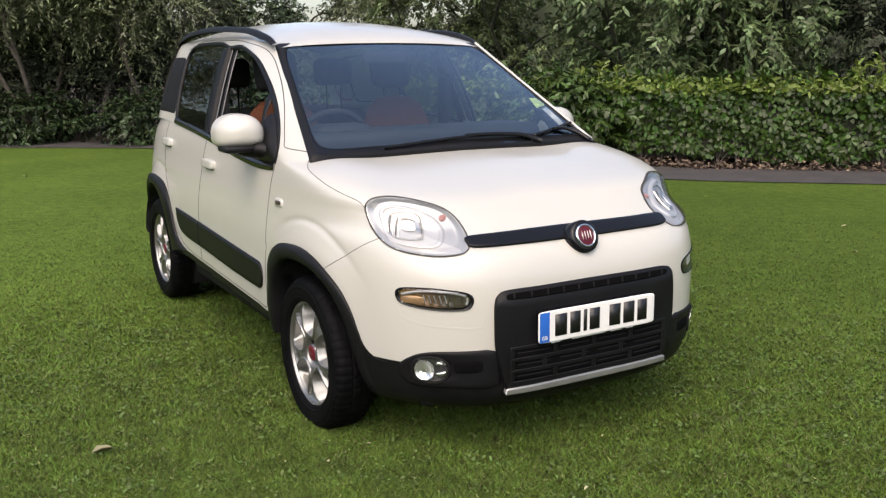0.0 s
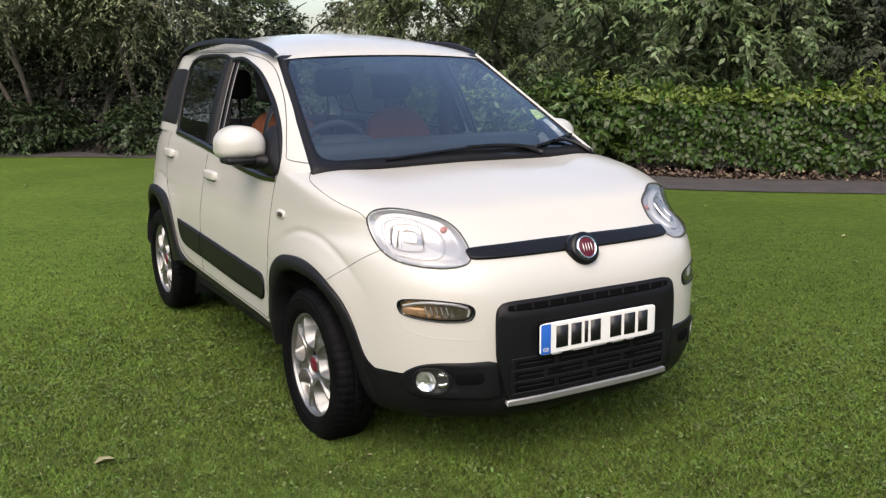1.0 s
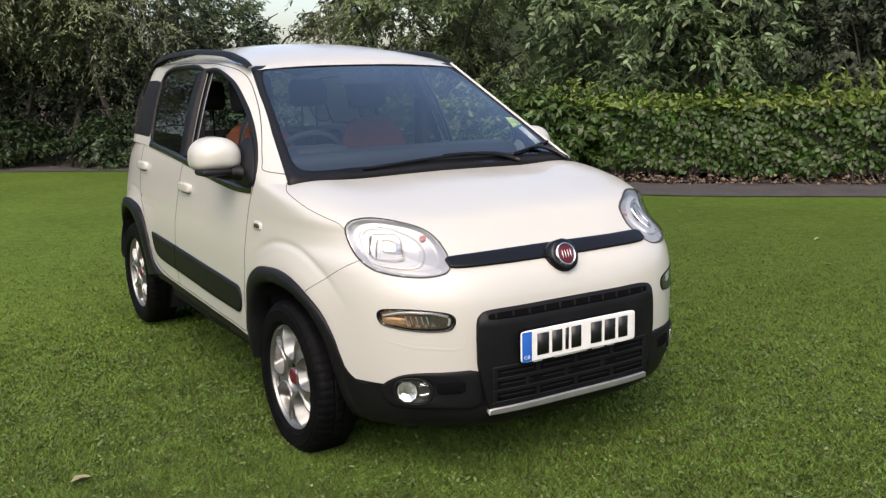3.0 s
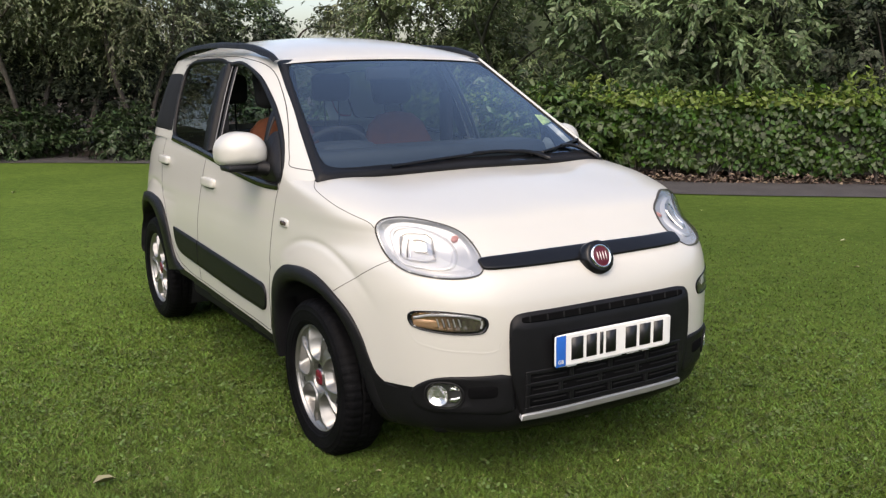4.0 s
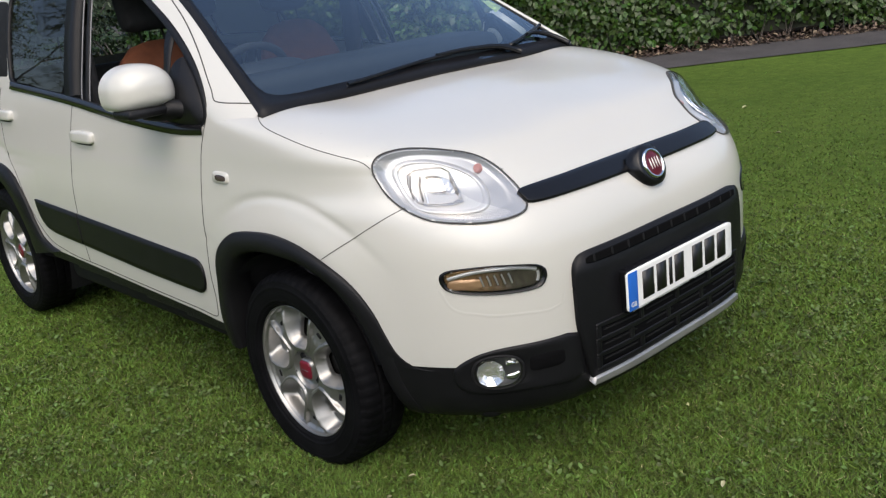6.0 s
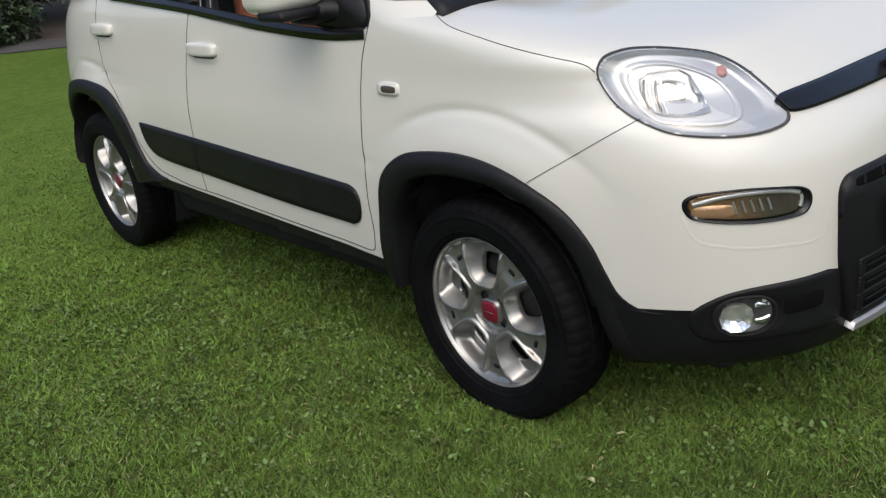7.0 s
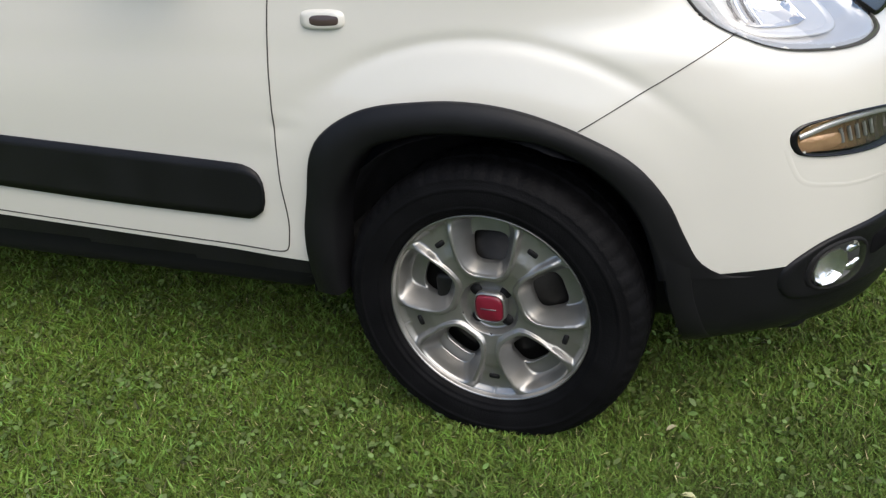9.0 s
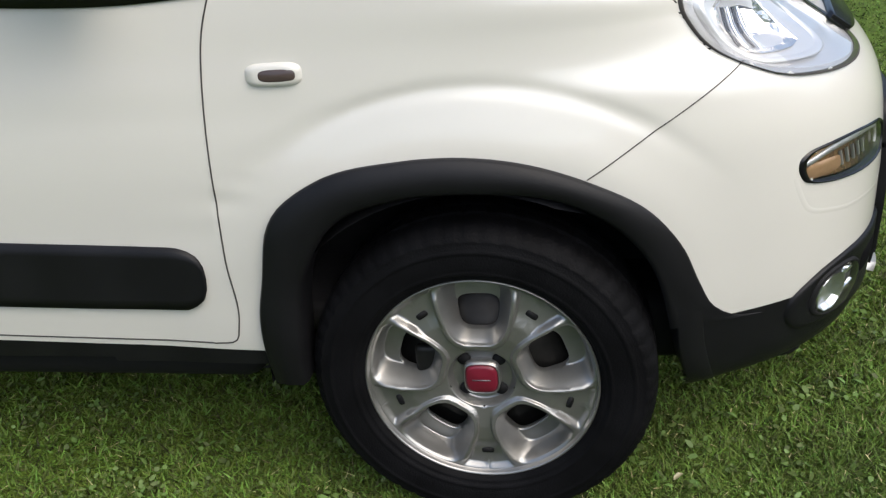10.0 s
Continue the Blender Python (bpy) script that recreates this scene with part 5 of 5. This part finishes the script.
def blades(count, centre, spread, height, seed, fade=False):
    """Short mown blades, thick about the centre and thinning outwards."""
    r = np.random.default_rng(seed)
    rad = r.random(count)
    rad = spread * (1 - np.sqrt(1 - rad) if fade else rad ** 1.1)
    ang = r.random(count) * 2 * np.pi
    base = np.stack([centre[0] + rad * np.cos(ang), centre[1] + rad * np.sin(ang), np.full(count, -0.004)], 1)
    keep = base[:, 1] < np.interp(base[:, 0], EDGE[:, 0], EDGE[:, 1]) - 0.04
    base, rad = base[keep], rad[keep]
    count = len(base)
    h = height * (0.5 + 0.8 * r.random(count)) * (1 - 0.86 * np.minimum(rad / 7.5, 1))
    lean = r.normal(0, 0.95, (count, 2)) * h[:, None]
    w = (0.0011 + 0.0015 * r.random(count)) * (1 + rad / 3.5)
    t = r.random(count) * np.pi
    side = np.stack([np.cos(t) * w, np.sin(t) * w, np.zeros(count)], 1)
    tip = base + np.concatenate([lean, h[:, None]], 1)
    return np.stack([base - side, base + side, tip], 1).reshape(-1, 3)


tagged(part("grass", big_mesh(np.concatenate([blades(760000, (-1.3, -0.7), 10.5, 0.020, 3, True), blades(460000, (-1.15, -0.65), 3.6, 0.021, 4, True)]), 3, BLADE, "grass"), None), "short mown green grass blades", "grass", kind="stuff")


def straw(count, seed):
    """Dry clippings that lie in the grass."""
    r = np.random.default_rng(seed)
    base = np.stack([-0.95 + r.normal(0, 1.5, count), -0.35 + r.normal(0, 1.5, count), 0.006 + 0.014 * r.random(count)], 1)
    t = r.random(count) * 2 * np.pi
    way = np.stack([np.cos(t), np.sin(t), r.normal(0, 0.25, count)], 1) * (0.008 + 0.020 * r.random((count, 1)))
    side = np.stack([-np.sin(t), np.cos(t), np.zeros(count)], 1) * (0.0006 + 0.0009 * r.random((count, 1)))
    return np.stack([base - side, base + side, base + way], 1).reshape(-1, 3)


tagged(part("straw", big_mesh(straw(11000, 12), 3, STRAW, "straw"), None), "pale dry clippings scattered in the grass", "straw", kind="stuff")


def clover(count, seed):
    """Small weeds scattered in patches through the lawn."""
    r = np.random.default_rng(seed)
    k = 260
    c = np.stack([r.uniform(-3.2, 1.6, k), r.uniform(-3.0, 1.6, k)], 1)
    s = 0.03 + 0.10 * r.random(k)
    n = r.integers(0, k, count)
    p = np.concatenate([c[n] + r.normal(0, 1, (count, 2)) * s[n][:, None], (0.011 + 0.011 * r.random(count))[:, None]], 1)
    return p, np.tile([0, 0, 1.0], (count, 1))


def leaf_quads(places, normals, length, width, r, droop=0.4, along=None, plain=False):
    """Pointed oval leaves, folded a little on the midrib, six verts to a face."""
    n = len(places)
    t = r.normal(0, 1, (n, 3)) if along is None else along + r.normal(0, 0.35, (n, 3))
    t[:, 2] -= droop
    nn = normals + r.normal(0, 0.45, (n, 3))
    nn /= np.linalg.norm(nn, axis=1)[:, None]
    t -= (t * nn).sum(1)[:, None] * nn
    t /= np.linalg.norm(t, axis=1)[:, None] + 1e-9
    s = np.cross(nn, t)
    L = (length * (0.65 + 0.7 * r.random(n)))[:, None]
    Wd = (width * (0.7 + 0.6 * r.random(n)))[:, None]
    tip = places + t * L - nn * L * 0.12
    if plain:
        return np.stack([places, places + t * L * 0.5 - s * Wd, tip, places + t * L * 0.5 + s * Wd], 1).reshape(-1, 3)
    out = [places]
    for f, g, m in ((0.28, 0.86, -1), (0.62, 0.90, -1), (1, 0, 0), (0.62, 0.90, 1), (0.28, 0.86, 1)):
        out.append(tip if m == 0 else places + t * L * f + s * Wd * g * m + nn * Wd * 0.28)
    return np.stack(out, 1).reshape(-1, 3)


def hedge(e0, e1, height, depth, count, seed):
    r = np.random.default_rng(seed)
    pick = (np.arange(len(EDGE)) >= e0) & (np.arange(len(EDGE)) <= e1)
    line, nn = EDGE[pick] + nrm[pick] * (PATHW + 0.12), nrm[pick]
    h = thing("hedge", (*line[len(line) // 2], 0), "clipped green laurel hedge along the footpath", "hedge")
    # dark solid core stands for the shade between the leaves
    core = []
    for p, n in zip(line, nn):
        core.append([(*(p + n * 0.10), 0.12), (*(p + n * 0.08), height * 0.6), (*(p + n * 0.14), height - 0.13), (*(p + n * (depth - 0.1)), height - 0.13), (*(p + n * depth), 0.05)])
    part("hedge_body", sheet(np.array(core)), DEEP_SHADE, h)
    k = r.integers(0, len(line) - 1, count)
    f = r.random(count)[:, None]
    p = line[k] * (1 - f) + line[k + 1] * f
    n = nn[k]
    top = r.random(count) < 0.30
    foot = 0.13 + 0.06 * np.sin(p[:, 0] * 3.1) + 0.03 * np.sin(p[:, 0] * 11.0)
    z = np.where(top, height + r.normal(0, 0.05, count), foot + (height - foot) * r.random(count) ** 0.85)
    into = np.where(top, r.random(count) * depth * 0.7, 0.15 * r.random(count) + 0.04 * np.sin(z * 9 + k * 0.9) + 0.03 * np.sin(z * 23 + p[:, 0] * 17))
    place = np.concatenate([p + n * into[:, None], z[:, None]], 1)
    up = np.where(top, 1.0, 0.05 + 0.75 * r.random(count))
    normal = np.concatenate([-n * np.where(top, 0.3, 1.0)[:, None], up[:, None]], 1)
    # top leaves take the pale colour: new growth, and light from above painted in
    lit_top = (z > height - 0.07) & (r.random(count) < 0.8) & (into < 0.40)
    part("foliage", big_mesh(leaf_quads(place[~lit_top], normal[~lit_top], 0.076, 0.025, r, 0.8), 6, LAUREL, "leaves"), None, h, "glossy laurel leaves")
    part("new_growth", big_mesh(leaf_quads(place[lit_top], normal[lit_top], 0.080, 0.023, r, -0.5), 6, YOUNG_AND_LIT, "leaves"), None, h, "pale green new leaves along the top")
    # bare stems at the foot
    m = 260
    k = r.integers(0, len(line) - 1, m)
    foot_at = line[k] + nn[k] * (0.04 + 0.10 * r.random((m, 1)))
    part("bare_stem", joined(*[tube([(*q, 0.0), (q[0] + a, q[1] + b, 0.16), (q[0] + 2 * a, q[1] + 2 * b, 0.34)], (0.006, 0.005, 0.003), 4) for q, a, b in zip(foot_at, r.normal(0, 0.05, m), r.normal(0, 0.05, m))]), BARK, h, "bare brown stems")["kind"] = "stuff"
    # upright shoots that the shears missed
    m = 300
    k = r.integers(0, len(line) - 1, m)
    q = np.concatenate([line[k] + nn[k] * (0.1 + 0.4 * r.random((m, 1))), (height + 0.02 + 0.0 * r.random(m))[:, None]], 1)
    q = np.repeat(q, 6, 0) + np.concatenate([r.normal(0, 0.03, (m * 6, 2)), (r.random((m * 6, 1)) ** 1.5) * 0.17], 1)
    part("shoot_growth", big_mesh(leaf_quads(q, np.tile([0, 0, 1.0], (len(q), 1)) * 0.4, 0.10, 0.022, r, -1.2), 6, LAUREL, "shoots"), None, h)
    # pale tall shoots at the top of the hedge
    for x, y, up in ((7.95, 4.0, 0.30), (8.10, 3.86, 0.42), (8.28, 3.72, 0.34), (8.42, 3.58, 0.44), (8.6, 3.4, 0.38), (8.8, 3.2, 0.30), (6.62, 6.45, 0.20), (6.40, 6.62, 0.30), (6.25, 6.76, 0.36), (6.05, 6.90, 0.26), (6.85, 6.15, 0.14), (6.2, 6.62, -0.45)):
        k = 30
        q = np.stack([x + r.normal(0, 0.035, k), y + r.normal(0, 0.035, k), height - 0.03 + up * np.linspace(0, 1, k)], 1)
        part("young_shoot", big_mesh(leaf_quads(q, r.normal(0, 0.5, (k, 3)) + [-0.5, -0.5, 0.4], 0.11, 0.019, r, -0.7), 6, YOUNG_AND_LIT, "shoot"), None, h, "pale green young shoot")["kind"] = "stuff"
    return h


HEDGE = int(np.argmax(EDGE[:, 0] > 2.7))
hedge(HEDGE, 159, 1.0, 0.9, 46000, 11)
cp, cn = clover(9500, 5)
tagged(part("clover", big_mesh(leaf_quads(cp, cn, 0.0105, 0.0046, np.random.default_rng(6), 0.0), 6, CLOVER, "clover"), None), "small clover leaves scattered in the lawn", "clover", kind="stuff")



def rosettes(count, seed):
    """Flat rosettes of broad weed leaves in the lawn."""
    r = np.random.default_rng(seed)
    c = np.stack([r.uniform(-3.0, 2.2, count), r.uniform(-3.0, 2.0, count)], 1)
    n = 7
    a = r.random((count, n)) * 2 * np.pi
    size = (0.6 + 0.9 * r.random(count))[:, None]
    p = np.repeat(np.concatenate([c, np.full((count, 1), 0.013)], 1), n, 0)
    p[:, :2] += r.normal(0, 0.018, (count * n, 2))
    lie = np.stack([np.cos(a) * size, np.sin(a) * size, 0.12 + 0.2 * r.random((count, n))], 2).reshape(-1, 3)
    return p, np.tile([0, 0, 1.0], (count * n, 1)), lie


wp, wnm, wl = rosettes(1700, 8)
WEED = material("broad_weed_leaf", (0.070, 0.112, 0.026), 0.6, island=0.5, spots=0.2, spot_size=30, spec=0.35)
tagged(part("weeds", big_mesh(leaf_quads(wp, wnm, 0.018, 0.0052, np.random.default_rng(9), -0.1, wl), 6, WEED, "weeds"), None), "flat broad-leaved weeds scattered in the lawn", "weeds", kind="stuff")


def sprays(centre, size, boughs, leaves, r, reach=0.8):
    """Leaves in pairs along drooping twigs, the twigs in sprays at the ends of boughs: place, normal and lie of each leaf."""
    d = r.normal(0, 1, (boughs, 3))
    d /= np.linalg.norm(d, axis=1)[:, None]
    rad = 0.45 + 0.5 * r.random(boughs) ** 0.6
    c = np.array(centre) + d * rad[:, None] * np.array(size)
    twigs = max(leaves // 16, 1)
    b = r.integers(0, boughs, twigs)
    way = d[b] * [1, 1, 0.5] + r.normal(0, 0.55, (twigs, 3))
    way /= np.linalg.norm(way, axis=1)[:, None]
    root = c[b] + r.normal(0, 0.16, (twigs, 3)) * [1, 1, 0.45]
    k = np.repeat(np.arange(twigs), 16)
    f = np.tile(np.linspace(0.15, 1.0, 16), twigs) + r.normal(0, 0.03, twigs * 16)
    span = reach * (0.45 + 0.5 * r.random(twigs))
    p = root[k] + way[k] * (f * span[k])[:, None]
    p[:, 2] -= 0.30 * span[k] * f ** 2
    across = np.cross(way, [0, 0, 1.0])
    hand_side = np.where(np.arange(len(k)) % 2, 1.0, -1.0)[:, None]
    lie = way[k] * 0.7 + across[k] * hand_side * 0.7 - [0, 0, 0.25]
    n = way[k] * 0.45 + [0, 0, 0.75]
    return p, n / np.linalg.norm(n, axis=1)[:, None], lie


def tree(at, height, spread, stems, leaves, seed, leaf=0.115, low=1.2, mat=None, lean=0.3):
    far_off = at[1] > 18.4 or at[0] > 10.5 or at[0] < -5
    r = np.random.default_rng(seed)
    t = thing("tree", (*at, 0), "multi-stemmed broadleaf tree with drooping dark green leaves", "tree", "trees along the lawn's edge")
    pieces = []
    for s in range(stems):
        a = 2 * np.pi * s / stems + r.random()
        tip = lean * (0.6 + 0.8 * r.random())
        base = np.array([at[0] + 0.12 * math.cos(a) * (stems > 1), at[1] + 0.12 * math.sin(a) * (stems > 1), -0.05])
        p = [base]
        for q in range(6):
            p.append(p[-1] + np.array([math.cos(a) * tip + r.normal(0, 0.05), math.sin(a) * tip * 0.5 + r.normal(0, 0.05), height * 0.13]))
        c = open_curve(p, 18)
        pieces.append(tube(c, np.linspace(0.050 if stems > 1 else 0.070, 0.018, 18) * (0.6 if at[0] > 6 else 1.0) * (0.8 + 0.4 * r.random()), 9))
        for q in (5, 8, 11, 14, 16):
            b = c[q]
            w = r.random() * 2 * np.pi
            e = b + np.array([math.cos(w) * spread * 0.55, math.sin(w) * spread * 0.55, height * 0.14])
            pieces.append(tube(open_curve([b, (b + e) / 2 + [0, 0, 0.12], e], 8), np.linspace(0.035, 0.012, 8), 6))
    # trunks beyond x 6 get the near-black colour in place of shade
    part("trunk", joined(*pieces), DEEP_SHADE if at[0] > 6 else BARK, t, "dark shaded trunk" if at[0] > 6 else "grey-brown trunk")
    mid = (low + height) / 2
    p, n, lie = sprays((*at, mid), (spread, spread, (height - low) / 2), int(30 + leaves / 260), leaves, r)
    part("crown", big_mesh(leaf_quads(p, n, leaf, leaf * 0.17, r, 0.3, lie, far_off), 4 if far_off else 6, mat or LEAFY, "leaves"), None, t)
    return t


def shrub(at, size, leaves, seed, leaf=0.09, mat=None, label="dark green leafy shrub at the lawn's edge"):
    r = np.random.default_rng(seed)
    t = thing("shrub", (*at, 0), label, "shrub", "shrubs under the trees")
    stems = [tube(open_curve([(*at, 0), (at[0] + size[0] * 0.3 * math.cos(a), at[1] + size[1] * 0.3 * math.sin(a), size[2]), (at[0] + size[0] * 0.7 * math.cos(a), at[1] + size[1] * 0.7 * math.sin(a), size[2] * 1.6)], 6), np.linspace(0.025, 0.008, 6), 5) for a in np.arange(6) + r.random()]
    part("woody_base", joined(*stems), BARK, t)
    p, n, lie = sprays((*at, size[2] * 1.02), size, int(30 + leaves / 110), leaves, r, 0.5)
    p[:, 2] = np.abs(p[:, 2]) + 0.02
    part("leaves", big_mesh(leaf_quads(p, n, leaf, leaf * 0.22, r, 0.3, lie, mat == SHADE_FILL), 4 if mat == SHADE_FILL else 6, mat or LEAFY2, "leaves"), None, t)
    return t


tree((0.25, 15.6), 6.2, 1.9, 3, 34000, 21, leaf=0.095, low=1.7, lean=0.36)
tree((1.15, 15.6), 6.4, 1.6, 1, 26000, 36, leaf=0.09, low=1.6)
tree((2.1, 14.9), 6.6, 1.6, 2, 32000, 22, leaf=0.09, low=1.5)
tree((-2.6, 17.6), 6.5, 2.2, 3, 26000, 24, leaf=0.095, low=1.6)
tree((7.4, 13.2), 4.8, 1.5, 2, 14000, 25, low=0.4, mat=GREENLEAF)
tree((8.1, 10.6), 5.4, 1.9, 2, 20000, 26, low=0.3, mat=GREENLEAF)
tree((8.3, 7.9), 4.8, 1.5, 2, 15000, 34, leaf=0.14, low=0.5, mat=BIGLEAF)
tree((9.0, 6.6), 5.0, 1.3, 2, 14000, 35, leaf=0.13, low=0.5, mat=BIGLEAF)
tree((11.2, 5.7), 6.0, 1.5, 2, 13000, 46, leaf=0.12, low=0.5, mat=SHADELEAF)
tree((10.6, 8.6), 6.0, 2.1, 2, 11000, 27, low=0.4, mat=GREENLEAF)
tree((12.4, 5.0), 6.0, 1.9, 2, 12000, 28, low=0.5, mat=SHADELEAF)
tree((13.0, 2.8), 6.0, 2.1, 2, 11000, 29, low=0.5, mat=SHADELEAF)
tree((2.2, 19.0), 8.5, 2.3, 1, 12000, 30, leaf=0.17, low=0.8)
tree((5.2, 17.5), 2.9, 1.1, 2, 5000, 38, low=0.5, mat=LEAFY2)
tree((-5.6, 19.6), 8.5, 2.6, 2, 10000, 39, low=0.9)
tree((-9.2, 20.5), 8.0, 2.8, 1, 6000, 40, low=0.9)
tree((-13.2, 21.5), 8.0, 3.0, 1, 6000, 41, low=0.9)
tree((-17.5, 23.0), 8.5, 3.2, 1, 6000, 42, low=0.9)
tree((-2.0, 21.5), 9.5, 2.9, 1, 12000, 31, leaf=0.19, low=0.8)
tree((0.6, 20.0), 9.0, 2.6, 1, 12000, 37, leaf=0.18, low=0.8)
tree((8.9, 16.0), 6.6, 2.2, 1, 12000, 32, leaf=0.15, low=0.7)
tree((4.3, 19.5), 7.0, 1.5, 1, 10000, 43, leaf=0.15, low=0.7)
tree((9.4, 20.5), 7.5, 1.1, 1, 7000, 44, leaf=0.16, low=0.7)
tree((7.6, 24.9), 4.1, 1.25, 1, 11000, 45, leaf=0.17, low=0.7, mat=BIGLEAF)
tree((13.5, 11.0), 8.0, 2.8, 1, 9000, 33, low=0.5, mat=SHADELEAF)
for k, (x, y, a, h) in enumerate(((0.0, 14.9, 0.52, 0.40), (1.75, 13.6, 0.80, 0.36), (4.1, 11.6, 0.9, 0.6), (5.0, 9.9, 0.9, 0.62), (5.9, 8.3, 0.75, 0.66), (-3.6, 17.2, 0.9, 0.45))):
    shrub((x, y), (a, a, h), 4500, 50 + k, mat=LEAFY2)

shrub((5.75, 6.95), (0.50, 0.50, 0.54), 5200, 61, leaf=0.115, mat=NARROW, label="bright green shrub with long narrow leaves at the hedge's end")

# added shrubs whose dark leaves stand for the shade behind the trees
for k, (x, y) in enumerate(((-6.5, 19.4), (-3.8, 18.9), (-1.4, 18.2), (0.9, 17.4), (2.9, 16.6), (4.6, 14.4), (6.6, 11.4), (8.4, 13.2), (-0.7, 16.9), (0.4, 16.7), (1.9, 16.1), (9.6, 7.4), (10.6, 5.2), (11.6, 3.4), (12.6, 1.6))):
    shrub((x, y), (1.5, 0.8, 1.05 if x < 9 else 1.4), 4200 if x < 9 else 6500, 80 + k, leaf=0.12, mat=SHADE_FILL, label="very dark green undergrowth behind the trees")

# dry leaves and bare twigs along the foot of the hedge
rl = np.random.default_rng(17)
kk = rl.integers(HEDGE, 158, 5200)
ff = rl.random((5200, 1))
lp = EDGE[kk] * (1 - ff) + EDGE[kk + 1] * ff + nrm[kk] * (PATHW - 0.10 + 0.42 * rl.random((5200, 1)) ** 1.3)
lp = np.concatenate([lp, 0.012 + 0.10 * rl.random((5200, 1)) ** 3], 1)
LITTER = material("brown_dry_leaf", (0.12, 0.085, 0.06), 0.85, island=0.6, spots=0.3, spot_size=5)
tagged(part("leaf_litter", big_mesh(leaf_quads(lp, np.tile([0, 0, 1.0], (len(lp), 1)), 0.055, 0.018, rl, 0.0), 6, LITTER, "litter"), None), "brown dry leaves along the foot of the hedge", "leaf litter", kind="stuff")

# added far ring, mostly unseen: closes the view behind the trees, darkens reflections
far = np.array([[(60 * math.cos(a), 60 * math.sin(a), z) for z in (-0.5, 1.5, 3.2 if 1.0 < a < 1.36 else 9 + 2 * math.sin(a * 9) + math.sin(a * 31))] for a in np.linspace(0, 2 * np.pi, 180)])
tagged(part("backdrop", sheet(far), material("added_far_woods", (0.028, 0.040, 0.018), 0.95, spots=0.7, spot_size=0.5)), "distant dark green woodland", "woods", kind="structure")

# fallen leaves on the lawn
for x, y, turn, s in ((-1.562, 0.079, 20, 0.045), (-0.895, -0.407, 80, 0.016), (-0.707, -0.345, 130, 0.013), (-0.816, -0.374, 10, 0.012), (0.065, -0.737, 60, 0.014), (-0.252, -1.043, 200, 0.014), (0.252, -0.342, 15, 0.015), (3.694, 0.846, 95, 0.024), (4.81, 3.362, 40, 0.03), (4.51, 1.542, 150, 0.028), (-0.818, 9.186, 70, 0.05)):
    q = [(-1, 0, 0.002), (-0.3, 0.42, 0.012), (0.6, 0.34, 0.008), (1, 0, 0.0), (0.5, -0.36, 0.010), (-0.3, -0.4, 0.014), (0, 0, -0.002)]
    m = pose(x, y, 0.026 if s > 0.04 else 0.014, 4, 6, turn)
    vs = [tuple(m @ Vector((a * s, b * s, c * s / 0.03))) for a, b, c in q]
    tagged(part("fallen_leaf", (vs, [(0, 6, 1), (1, 6, 2), (2, 6, 3), (3, 6, 4), (4, 6, 5), (5, 6, 0)]), DRY), "pale yellow-green fallen leaf on the grass", "leaf", "fallen leaves")
